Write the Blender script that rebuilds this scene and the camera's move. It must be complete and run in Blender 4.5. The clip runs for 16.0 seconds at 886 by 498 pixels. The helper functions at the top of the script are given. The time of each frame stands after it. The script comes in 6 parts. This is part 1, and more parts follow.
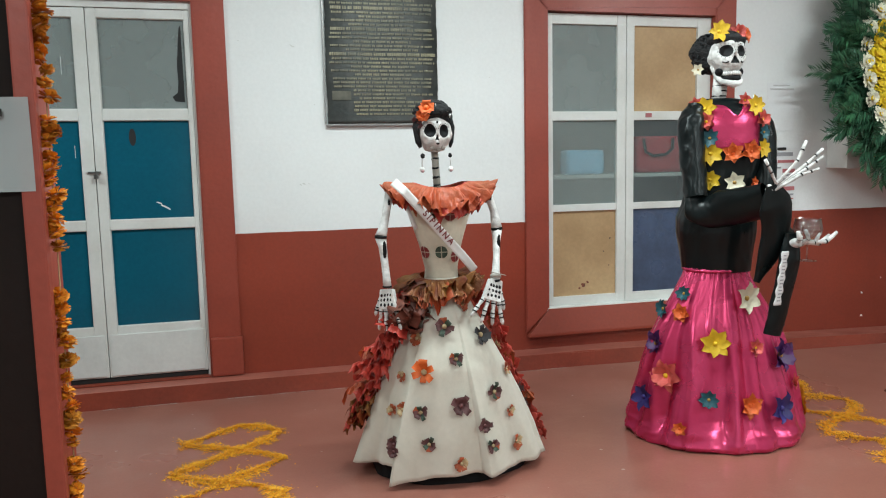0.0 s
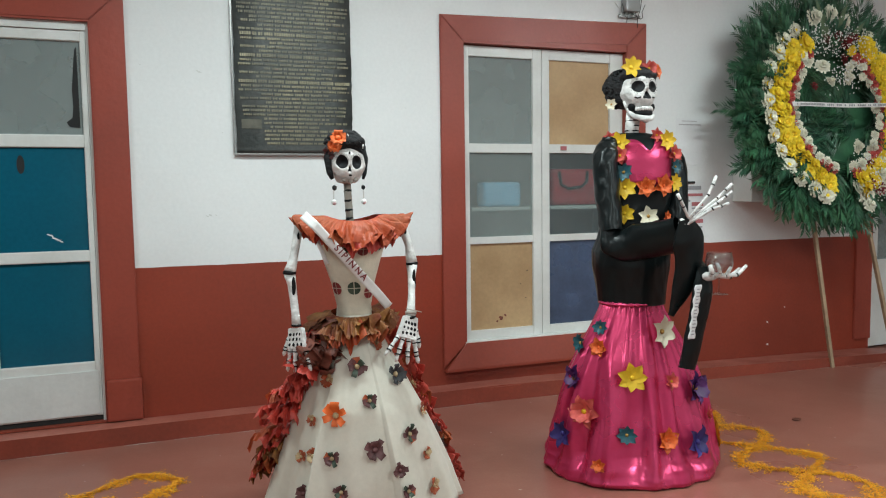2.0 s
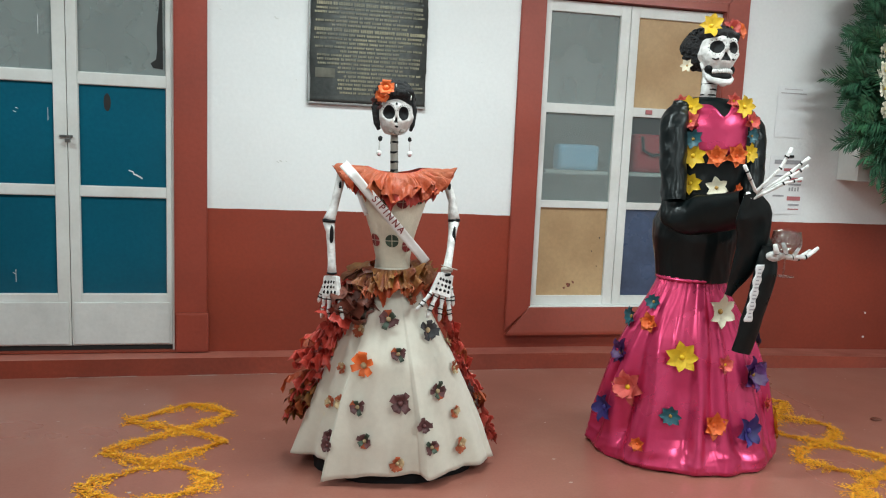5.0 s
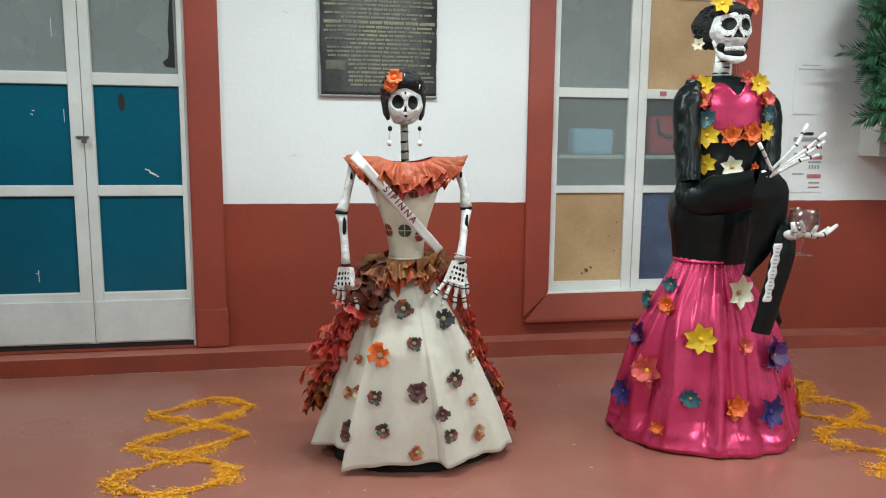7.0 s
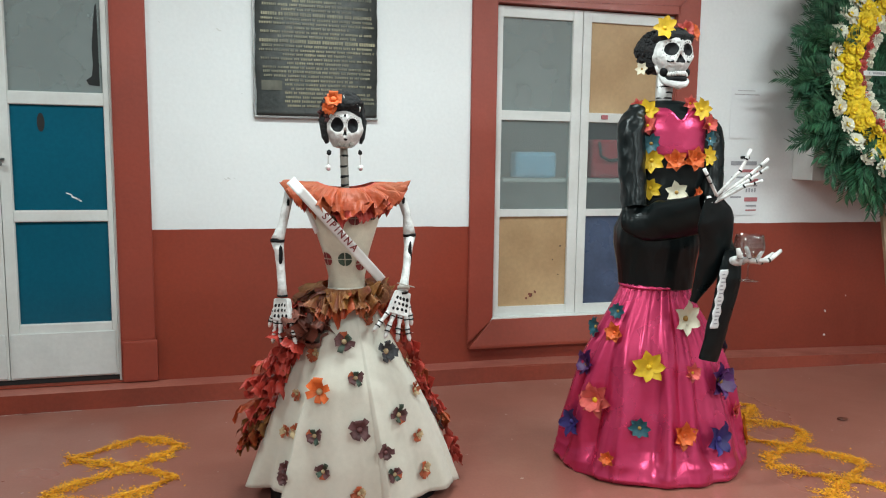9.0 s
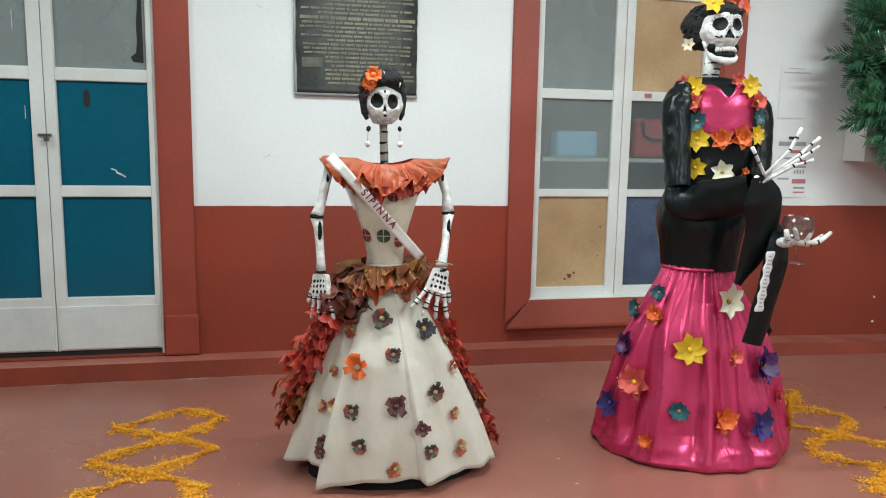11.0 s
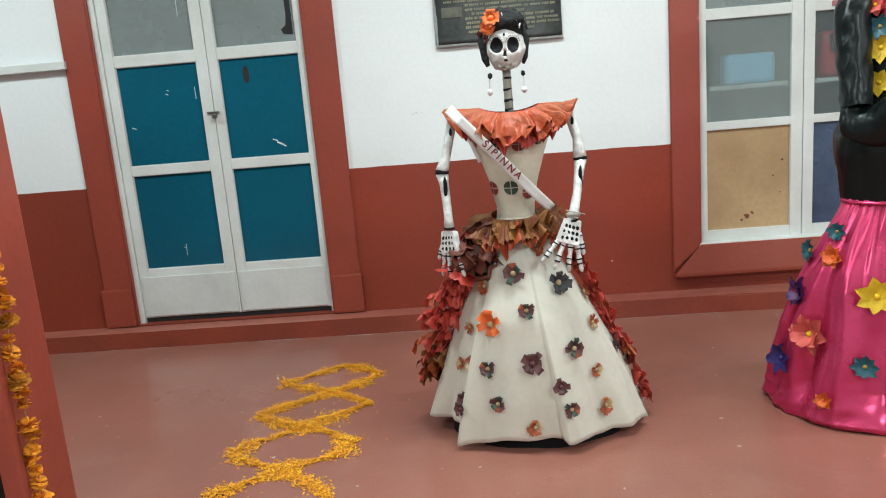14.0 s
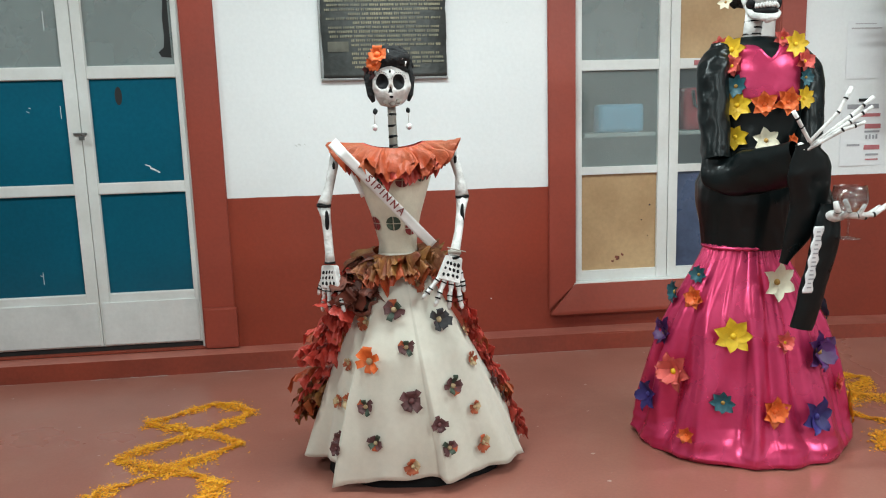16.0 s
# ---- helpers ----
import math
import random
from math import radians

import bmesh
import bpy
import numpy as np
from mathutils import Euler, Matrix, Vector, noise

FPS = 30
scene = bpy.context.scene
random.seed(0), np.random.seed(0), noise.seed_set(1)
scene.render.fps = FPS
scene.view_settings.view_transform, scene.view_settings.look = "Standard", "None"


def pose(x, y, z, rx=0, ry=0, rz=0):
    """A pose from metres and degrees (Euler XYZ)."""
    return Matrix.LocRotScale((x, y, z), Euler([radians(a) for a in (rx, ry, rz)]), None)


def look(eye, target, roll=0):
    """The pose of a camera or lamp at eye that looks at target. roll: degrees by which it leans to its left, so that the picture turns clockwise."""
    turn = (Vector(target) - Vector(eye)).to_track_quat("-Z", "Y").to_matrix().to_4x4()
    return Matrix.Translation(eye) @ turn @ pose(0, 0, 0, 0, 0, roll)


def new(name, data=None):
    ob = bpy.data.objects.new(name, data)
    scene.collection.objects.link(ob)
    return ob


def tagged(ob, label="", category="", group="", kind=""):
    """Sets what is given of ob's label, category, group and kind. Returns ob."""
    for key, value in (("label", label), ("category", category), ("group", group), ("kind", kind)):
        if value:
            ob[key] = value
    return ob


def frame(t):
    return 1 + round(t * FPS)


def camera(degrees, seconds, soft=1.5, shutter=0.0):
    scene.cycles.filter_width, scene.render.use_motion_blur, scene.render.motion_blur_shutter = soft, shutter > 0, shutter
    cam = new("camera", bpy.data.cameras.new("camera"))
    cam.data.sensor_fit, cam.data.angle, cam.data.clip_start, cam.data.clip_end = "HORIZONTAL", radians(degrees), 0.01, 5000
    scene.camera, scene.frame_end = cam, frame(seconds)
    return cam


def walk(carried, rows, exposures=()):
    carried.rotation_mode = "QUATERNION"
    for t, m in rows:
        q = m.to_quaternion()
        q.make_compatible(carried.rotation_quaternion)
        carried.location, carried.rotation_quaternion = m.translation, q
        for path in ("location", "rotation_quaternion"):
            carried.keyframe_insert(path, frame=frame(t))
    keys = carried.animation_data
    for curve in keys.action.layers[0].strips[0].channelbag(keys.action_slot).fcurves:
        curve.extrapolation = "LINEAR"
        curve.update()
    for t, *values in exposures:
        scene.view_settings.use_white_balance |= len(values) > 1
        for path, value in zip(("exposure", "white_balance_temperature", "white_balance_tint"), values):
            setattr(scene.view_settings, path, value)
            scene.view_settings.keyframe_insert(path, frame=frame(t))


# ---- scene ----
cam = camera(61.3, 16.0, soft=1.1)
PATH = [
    (0, (0.095, 0.336, 1.351), (0.588, 2.261, 1.126), -1.2),
    (0.5, (0.094, 0.323, 1.352), (0.643, 2.233, 1.128), -1.1),
    (1, (0.096, 0.327, 1.351), (0.682, 2.228, 1.141), -1.2),
    (1.5, (0.122, 0.396, 1.351), (0.79, 2.273, 1.174), -0.9),
    (2, (0.149, 0.442, 1.362), (0.851, 2.309, 1.212), -0.8),
    (2.5, (0.189, 0.472, 1.354), (0.854, 2.351, 1.195), -0.6),
    (3, (0.289, 0.46, 1.349), (0.894, 2.359, 1.173), 1.1),
    (3.5, (0.37, 0.44, 1.351), (0.863, 2.364, 1.115), 2.6),
    (4, (0.405, 0.42, 1.349), (0.851, 2.354, 1.102), 2.6),
    (6.5, (0.472, 0.419, 1.342), (0.842, 2.365, 1.062), 1.4),
    (7, (0.476, 0.415, 1.339), (0.836, 2.361, 1.054), 0.5),
    (7.5, (0.471, 0.444, 1.338), (0.855, 2.385, 1.043), -0.1),
    (8, (0.485, 0.494, 1.349), (0.97, 2.416, 1.084), -0.0),
    (8.5, (0.492, 0.527, 1.358), (1.014, 2.444, 1.127), 0.5),
    (11, (0.491, 0.557, 1.339), (0.909, 2.492, 1.058), 1.0),
    (11.5, (0.488, 0.588, 1.337), (0.864, 2.523, 1.0), -0.4),
    (12, (0.495, 0.632, 1.323), (0.856, 2.566, 0.966), -2.3),
    (12.5, (0.569, 0.643, 1.324), (0.839, 2.585, 0.929), -3.1),
    (13, (0.689, 0.634, 1.328), (0.838, 2.583, 0.905), -3.2),
    (13.5, (0.771, 0.634, 1.317), (0.76, 2.588, 0.892), -4.2),
    (14, (0.757, 0.646, 1.328), (0.645, 2.603, 0.93), -4.7),
    (14.5, (0.743, 0.653, 1.322), (0.589, 2.611, 0.948), -4.3),
    (15, (0.748, 0.652, 1.325), (0.628, 2.617, 0.978), -3.2),
    (15.5, (0.756, 0.641, 1.33), (0.786, 2.612, 0.995), -2.4),
    (16, (0.757, 0.665, 1.325), (0.966, 2.627, 1.003), -1.7),
]
walk(cam, [(t, look(eye, target, roll)) for t, eye, target, roll in PATH],
     exposures=((0.0, -0.14), (1.5, -0.18), (2.5, -0.32), (4.0, -0.08), (8.5, -0.08), (11.0, -0.05), (12.5, 0.05), (14.5, 0.03), (16.0, -0.02)))

# ---- world and light ----
world = bpy.data.worlds.new("world")
scene.world = world
world.use_nodes = True
world.node_tree.nodes["Background"].inputs[0].default_value = (0.75, 0.85, 1.0, 1)
world.node_tree.nodes["Background"].inputs[1].default_value = 0.02
scene.view_settings.exposure = 0.0
TUBE_COLOR = (0.85, 1.0, 1.0)
CEIL = 3.3


def tube_light(name, x, y, z, watts, sx, sy, rz=0):
    lamp = bpy.data.lights.new(name, "AREA")
    lamp.shape, lamp.size, lamp.size_y, lamp.energy, lamp.color = "RECTANGLE", sx, sy, watts, TUBE_COLOR
    ob = new(name, lamp)
    ob.matrix_basis = pose(x, y, z, 0, 0, rz)
    return ob


# Tubes out of view; second and third are added to brighten floor and wall
LAMPS = [(0.9, 3.0, 74, 0), (-2.2, 3.3, 60, 0), (3.7, 2.5, 72, 0), (-0.9, -0.6, 108, 0), (3.1, -0.6, 112, 0), (6.2, -0.4, 84, 0)]
for lx, ly, lw, lr in LAMPS:
    tube_light("tube_lamp", lx, ly, CEIL - 0.115, lw, 1.2, 0.22, lr)


# ---- materials ----
def mat(name, color, rough=0.6, metal=0.0, vary=0.12, scale=6.0, bump=0.1, bscale=60.0, spec=0.5, color2=None, patch=1.5,
        island=0.0, objrand=0.0, sheen=0.0, coat=0.0):
    """A painted or cloth surface: two scales of colour change, fine relief, uneven gloss."""
    m = bpy.data.materials.new(name)
    m.use_nodes = True
    nt = m.node_tree
    n, l = nt.nodes, nt.links
    b = n["Principled BSDF"]
    b.inputs["Metallic"].default_value = metal
    b.inputs["Specular IOR Level"].default_value = spec
    b.inputs["Sheen Weight"].default_value = sheen
    b.inputs["Coat Weight"].default_value = coat
    tc = n.new("ShaderNodeTexCoord")
    big = n.new("ShaderNodeTexNoise")
    big.inputs["Scale"].default_value, big.inputs["Detail"].default_value = patch, 5
    fine = n.new("ShaderNodeTexNoise")
    fine.inputs["Scale"].default_value, fine.inputs["Detail"].default_value = scale * 8, 4
    l.new(tc.outputs["Object"], big.inputs["Vector"])
    l.new(tc.outputs["Object"], fine.inputs["Vector"])
    c2 = color2 or tuple(c * (1 - 2.2 * vary) for c in color)
    ramp = n.new("ShaderNodeMapRange")
    ramp.inputs["From Min"].default_value, ramp.inputs["From Max"].default_value = 0.35, 0.68
    l.new(big.outputs["Fac"], ramp.inputs["Value"])
    mix = n.new("ShaderNodeMix")
    mix.data_type = "RGBA"
    mix.inputs["A"].default_value, mix.inputs["B"].default_value = (*color, 1), (*c2, 1)
    l.new(ramp.outputs["Result"], mix.inputs["Factor"])
    hsv = n.new("ShaderNodeHueSaturation")
    l.new(mix.outputs["Result"], hsv.inputs["Color"])
    val = n.new("ShaderNodeMapRange")
    val.inputs["From Min"].default_value, val.inputs["From Max"].default_value = 0.3, 0.7
    val.inputs["To Min"].default_value, val.inputs["To Max"].default_value = 1 - vary * 0.6, 1 + vary * 0.6
    l.new(fine.outputs["Fac"], val.inputs["Value"])
    out = val.outputs["Result"]
    for amount, node, sock in ((island, "ShaderNodeNewGeometry", "Random Per Island"), (objrand, "ShaderNodeObjectInfo", "Random")):
        if amount:
            r = n.new(node)
            mr = n.new("ShaderNodeMapRange")
            mr.inputs["To Min"].default_value, mr.inputs["To Max"].default_value = 1 - amount, 1 + amount
            l.new(r.outputs[sock], mr.inputs["Value"])
            mul = n.new("ShaderNodeMath")
            mul.operation = "MULTIPLY"
            l.new(out, mul.inputs[0])
            l.new(mr.outputs["Result"], mul.inputs[1])
            out = mul.outputs[0]
    l.new(out, hsv.inputs["Value"])
    l.new(hsv.outputs["Color"], b.inputs["Base Color"])
    rr = n.new("ShaderNodeMapRange")
    rr.inputs["From Min"].default_value, rr.inputs["From Max"].default_value = 0.3, 0.7
    rr.inputs["To Min"].default_value, rr.inputs["To Max"].default_value = max(0.02, rough * 0.82), min(1, rough * 1.18)
    l.new(big.outputs["Fac"], rr.inputs["Value"])
    l.new(rr.outputs["Result"], b.inputs["Roughness"])
    if bump:
        bn = n.new("ShaderNodeTexNoise")
        bn.inputs["Scale"].default_value, bn.inputs["Detail"].default_value = bscale, 3
        l.new(tc.outputs["Object"], bn.inputs["Vector"])
        bp = n.new("ShaderNodeBump")
        bp.inputs["Strength"].default_value, bp.inputs["Distance"].default_value = bump, 0.01
        l.new(bn.outputs["Fac"], bp.inputs["Height"])
        l.new(bp.outputs["Normal"], b.inputs["Normal"])
    return m


def rim_gloss(n, l, low, high):
    """How strongly a thin sheet mirrors: little face on, much at a slant."""
    lw, pw, mr = n.new("ShaderNodeLayerWeight"), n.new("ShaderNodeMath"), n.new("ShaderNodeMapRange")
    lw.inputs["Blend"].default_value = 0.5
    pw.operation = "POWER"
    pw.inputs[1].default_value = 4
    l.new(lw.outputs["Facing"], pw.inputs[0])
    l.new(pw.outputs[0], mr.inputs["Value"])
    mr.inputs["To Min"].default_value, mr.inputs["To Max"].default_value = low, high
    return mr.outputs["Result"]


def pane_mat(name, color, clear, film=0.8, rough=0.06):
    """Dusty frosted pane: partly clear, partly a grey film, with a glossy face."""
    m = bpy.data.materials.new(name)
    m.use_nodes = True
    n, l = m.node_tree.nodes, m.node_tree.links
    n.remove(n["Principled BSDF"])
    out = n["Material Output"]
    tr, df, gl = n.new("ShaderNodeBsdfTransparent"), n.new("ShaderNodeBsdfDiffuse"), n.new("ShaderNodeBsdfGlossy")
    tr.inputs[0].default_value = (0.92, 0.97, 0.96, 1)
    tc, ns = n.new("ShaderNodeTexCoord"), n.new("ShaderNodeTexNoise")
    ns.inputs["Scale"].default_value, ns.inputs["Detail"].default_value = 5, 6
    l.new(tc.outputs["Object"], ns.inputs["Vector"])
    mr = n.new("ShaderNodeMapRange")
    mr.inputs["To Min"].default_value, mr.inputs["To Max"].default_value = 1 - clear - 0.08, 1 - clear + 0.08
    l.new(ns.outputs["Fac"], mr.inputs["Value"])
    df.inputs[0].default_value = (*(c * film for c in color), 1)
    gl.inputs["Roughness"].default_value = rough
    m1, m2 = n.new("ShaderNodeMixShader"), n.new("ShaderNodeMixShader")
    l.new(mr.outputs["Result"], m1.inputs[0])
    l.new(tr.outputs[0], m1.inputs[1])
    l.new(df.outputs[0], m1.inputs[2])
    l.new(rim_gloss(n, l, 0.045, 0.7), m2.inputs[0])
    l.new(m1.outputs[0], m2.inputs[1])
    l.new(gl.outputs[0], m2.inputs[2])
    l.new(m2.outputs[0], out.inputs["Surface"])
    return m


def thin_glass(name):
    """Thin clear glass: see-through with a mirror-like sheen towards the rim."""
    m = bpy.data.materials.new(name)
    m.use_nodes = True
    n, l = m.node_tree.nodes, m.node_tree.links
    n.remove(n["Principled BSDF"])
    tr, gl, mx = n.new("ShaderNodeBsdfTransparent"), n.new("ShaderNodeBsdfGlossy"), n.new("ShaderNodeMixShader")
    tr.inputs[0].default_value = (0.88, 0.9, 0.9, 1)
    gl.inputs["Roughness"].default_value = 0.1
    l.new(rim_gloss(n, l, 0.08, 0.9), mx.inputs[0])
    l.new(tr.outputs[0], mx.inputs[1])
    l.new(gl.outputs[0], mx.inputs[2])
    l.new(mx.outputs[0], n["Material Output"].inputs["Surface"])
    return m


def lamp_mat():
    m = bpy.data.materials.new("lit_tube")
    m.use_nodes = True
    b = m.node_tree.nodes["Principled BSDF"]
    b.inputs["Emission Color"].default_value = (*TUBE_COLOR, 1)
    b.inputs["Emission Strength"].default_value = 8
    return m


M_WHITE = mat("white_wall_paint", (0.80, 0.815, 0.815), 0.55, vary=0.035, patch=0.9, bump=0.12, bscale=22)
M_DADO = mat("oxide_red_gloss_paint", (0.27, 0.042, 0.021), 0.42, vary=0.1, patch=1.1, bump=0.12, bscale=18)
M_TRIM = mat("red_trim_paint", (0.315, 0.055, 0.033), 0.45, vary=0.1, patch=1.6, bump=0.15, bscale=25)
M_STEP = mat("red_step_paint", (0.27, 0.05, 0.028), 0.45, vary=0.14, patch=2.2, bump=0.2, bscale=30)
M_STEPTOP = mat("lighter_red_step_top", (0.36, 0.115, 0.082), 0.5, vary=0.15, patch=3, bump=0.2, bscale=30, color2=(0.27, 0.07, 0.05))
M_BROWN = mat("dark_brown_paint", (0.012, 0.006, 0.0045), 0.65, vary=0.15, bump=0.2, bscale=20, spec=0.2)
M_FRAME = mat("white_enamel_frame", (0.72, 0.73, 0.71), 0.38, vary=0.05, patch=3, bump=0.06, bscale=40, color2=(0.6, 0.6, 0.57))
M_KICK = mat("painted_aluminium_panel", (0.66, 0.67, 0.65), 0.36, vary=0.06, patch=4, bump=0.05)
M_TEAL = mat("teal_backed_panel", (0.006, 0.105, 0.165), 0.22, vary=0.1, patch=1.2, bump=0.02)
M_WOOD = mat("plywood_board", (0.50, 0.34, 0.18), 0.6, vary=0.1, patch=2.5, bump=0.05, color2=(0.38, 0.24, 0.12))
M_BLUE = mat("navy_backed_panel", (0.06, 0.09, 0.16), 0.3, vary=0.2, patch=5, bump=0.02)
M_PANE = pane_mat("frosted_pane", (0.50, 0.56, 0.55), 0.56)
M_PANE_LIT = pane_mat("thinly_frosted_pane", (0.50, 0.56, 0.55), 0.72)
M_PANE_CLEAR = pane_mat("dusty_pane", (0.3, 0.34, 0.35), 0.82)
M_CEIL = mat("ceiling_paint", (0.72, 0.73, 0.72), 0.7, vary=0.04)
M_DARK = mat("black_gap", (0.012, 0.012, 0.012), 0.7, bump=0)
M_PLAQUE = mat("weathered_bronze_plaque", (0.045, 0.05, 0.048), 0.5, metal=0.25, vary=0.25, patch=3.5, bump=0.25, bscale=45, color2=(0.085, 0.09, 0.085))
M_BRASS = mat("worn_brass_lettering", (0.30, 0.27, 0.17), 0.5, metal=0.2, vary=0.35, patch=4, bump=0.1, color2=(0.11, 0.11, 0.09))
M_PATCH = mat("dull_bronze_patch", (0.13, 0.125, 0.095), 0.6, vary=0.2, patch=8)
M_PAPER = mat("white_paper", (0.78, 0.79, 0.8), 0.7, vary=0.03, bump=0.02)
M_INK = mat("grey_print", (0.36, 0.36, 0.38), 0.7, bump=0)
M_REDINK = mat("red_print", (0.5, 0.16, 0.17), 0.7, bump=0)
M_METAL = mat("dull_steel", (0.35, 0.35, 0.34), 0.35, metal=0.9, bump=0.05)


# ---- mesh helpers ----
def mesh_of(name, bm, materials, smooth=False):
    me = bpy.data.meshes.new(name)
    bmesh.ops.recalc_face_normals(bm, faces=bm.faces)
    bm.to_mesh(me)
    bm.free()
    for m in materials if isinstance(materials, (list, tuple)) else [materials]:
        me.materials.append(m)
    if smooth:
        me.polygons.foreach_set("use_smooth", [True] * len(me.polygons))
    return me


def thing(name, x=0, y=0, z=0, label="", category="", group="", kind="", rz=0):
    ob = new(name)
    ob.matrix_basis = pose(x, y, z, 0, 0, rz)
    ob.empty_display_size = 0.05
    return tagged(ob, label, category, group, kind)


def part(name, bm, material, parent, label="", smooth=False, m=None):
    """One mesh object under a thing or a part; its mesh is given in the parent's space."""
    ob = new(name, mesh_of(name, bm, material, smooth))
    ob.parent = parent
    if m is not None:
        ob.matrix_basis = m
    return tagged(ob, label)


def solid(name, bm, material, label="", category="", group="", kind="", smooth=False, m=None):
    ob = new(name, mesh_of(name, bm, material, smooth))
    if m is not None:
        ob.matrix_basis = m
    return tagged(ob, label, category, group, kind)


def box(x0, x1, y0, y1, z0, z1, bevel=0.0, bm=None, mi=0):
    """A box with softened edges, added to bm."""
    t = bmesh.new()
    bmesh.ops.create_cube(t, size=1)
    for v in t.verts:
        v.co = Vector(((x0 + x1) / 2 + v.co.x * (x1 - x0), (y0 + y1) / 2 + v.co.y * (y1 - y0), (z0 + z1) / 2 + v.co.z * (z1 - z0)))
    if bevel:
        bmesh.ops.bevel(t, geom=t.edges[:], offset=bevel, segments=2, affect="EDGES", profile=0.7)
    return join(bm, t, mi)


def join(bm, t, mi=0, m=None):
    if m is not None:
        bmesh.ops.transform(t, matrix=m, verts=t.verts)
    for f in t.faces:
        f.material_index = mi
    if bm is None:
        return t
    me = bpy.data.meshes.new("tmp")
    t.to_mesh(me)
    t.free()
    bm.from_mesh(me)
    bpy.data.meshes.remove(me)
    return bm


def grid_surface(fn, nu, nv, closed_u=False, bm=None, mi=0):
    """A surface from fn(u, v) with u, v in 0..1."""
    bm = bm or bmesh.new()
    rows = []
    for j in range(nv + 1):
        rows.append([bm.verts.new(fn(i / nu, j / nv)) for i in range(nu if closed_u else nu + 1)])
    for j in range(nv):
        for i in range(nu):
            a, b = rows[j][i], rows[j][(i + 1) % len(rows[j])]
            c, d = rows[j + 1][(i + 1) % len(rows[j])], rows[j + 1][i]
            f = bm.faces.new((a, b, c, d))
            f.material_index = mi
            f.smooth = True
    return bm


def tube(points, radii, sides=8, bm=None, mi=0, cap=True):
    """A round limb through points, with a radius at each."""
    bm = bm or bmesh.new()
    pts = [Vector(p) for p in points]
    rings = []
    for i, p in enumerate(pts):
        d = (pts[min(i + 1, len(pts) - 1)] - pts[max(i - 1, 0)]).normalized()
        side = d.cross(Vector((0, 1, 0.1))).normalized()
        if side.length < 0.1:
            side = d.cross(Vector((1, 0, 0))).normalized()
        up = side.cross(d)
        r = radii[i] if isinstance(radii, (list, tuple)) else radii
        rings.append([bm.verts.new(p + side * (r * math.cos(a)) + up * (r * math.sin(a)))
                      for a in (2 * math.pi * k / sides for k in range(sides))])
    for a, b in zip(rings, rings[1:]):
        for k in range(sides):
            f = bm.faces.new((a[k], a[(k + 1) % sides], b[(k + 1) % sides], b[k]))
            f.material_index, f.smooth = mi, True
    if cap:
        for r, ring in ((0, rings[0][::-1]), (1, rings[-1])):
            f = bm.faces.new(ring)
            f.material_index = mi
    return bm


def blob(center, rx, ry, rz, sub=2, bm=None, mi=0, rough=0.0, m=None):
    t = bmesh.new()
    bmesh.ops.create_icosphere(t, subdivisions=sub, radius=1)
    for v in t.verts:
        k = 1 + rough * noise.noise(v.co * 2.3 + Vector(center) * 7)
        v.co = Vector((v.co.x * rx * k, v.co.y * ry * k, v.co.z * rz * k))
    for f in t.faces:
        f.smooth = True
    mm = Matrix.Translation(center) @ (m if m is not None else Matrix())
    return join(bm, t, mi, mm)


# ---- the corridor: floor, walls, ceiling ----
WALL, DADO = 5.0, 0.96
FLOOR_FRONT = -3.2


def floor_mat():
    m = mat("polished_red_cement", (0.31, 0.117, 0.086), 0.3, vary=0.1, patch=0.8, scale=10, bump=0.05, bscale=14, color2=(0.225, 0.087, 0.064), spec=0.42)
    n, l = m.node_tree.nodes, m.node_tree.links
    b = n["Principled BSDF"]
    src = b.inputs["Base Color"].links[0].from_socket
    tc = n.new("ShaderNodeTexCoord")
    st = n.new("ShaderNodeTexNoise")
    st.inputs["Scale"].default_value, st.inputs["Detail"].default_value, st.inputs["Roughness"].default_value = 2.6, 9, 0.7
    l.new(tc.outputs["Object"], st.inputs["Vector"])
    mr = n.new("ShaderNodeMapRange")
    mr.inputs["From Min"].default_value, mr.inputs["From Max"].default_value = 0.5, 0.72
    mr.inputs["To Max"].default_value = 0.45
    l.new(st.outputs["Fac"], mr.inputs["Value"])
    mx = n.new("ShaderNodeMix")
    mx.data_type = "RGBA"
    mx.inputs["B"].default_value = (0.33, 0.165, 0.125, 1)
    l.new(mr.outputs["Result"], mx.inputs["Factor"])
    l.new(src, mx.inputs["A"])
    sp = n.new("ShaderNodeTexNoise")
    sp.inputs["Scale"].default_value, sp.inputs["Detail"].default_value = 34, 2
    l.new(tc.outputs["Object"], sp.inputs["Vector"])
    mr2 = n.new("ShaderNodeMapRange")
    mr2.inputs["From Min"].default_value, mr2.inputs["From Max"].default_value, mr2.inputs["To Max"].default_value = 0.755, 0.79, 0.7
    l.new(sp.outputs["Fac"], mr2.inputs["Value"])
    mx2 = n.new("ShaderNodeMix")
    mx2.data_type = "RGBA"
    mx2.inputs["B"].default_value = (0.55, 0.45, 0.42, 1)
    l.new(mr2.outputs["Result"], mx2.inputs["Factor"])
    l.new(mx.outputs["Result"], mx2.inputs["A"])
    l.new(mx2.outputs["Result"], b.inputs["Base Color"])
    return m


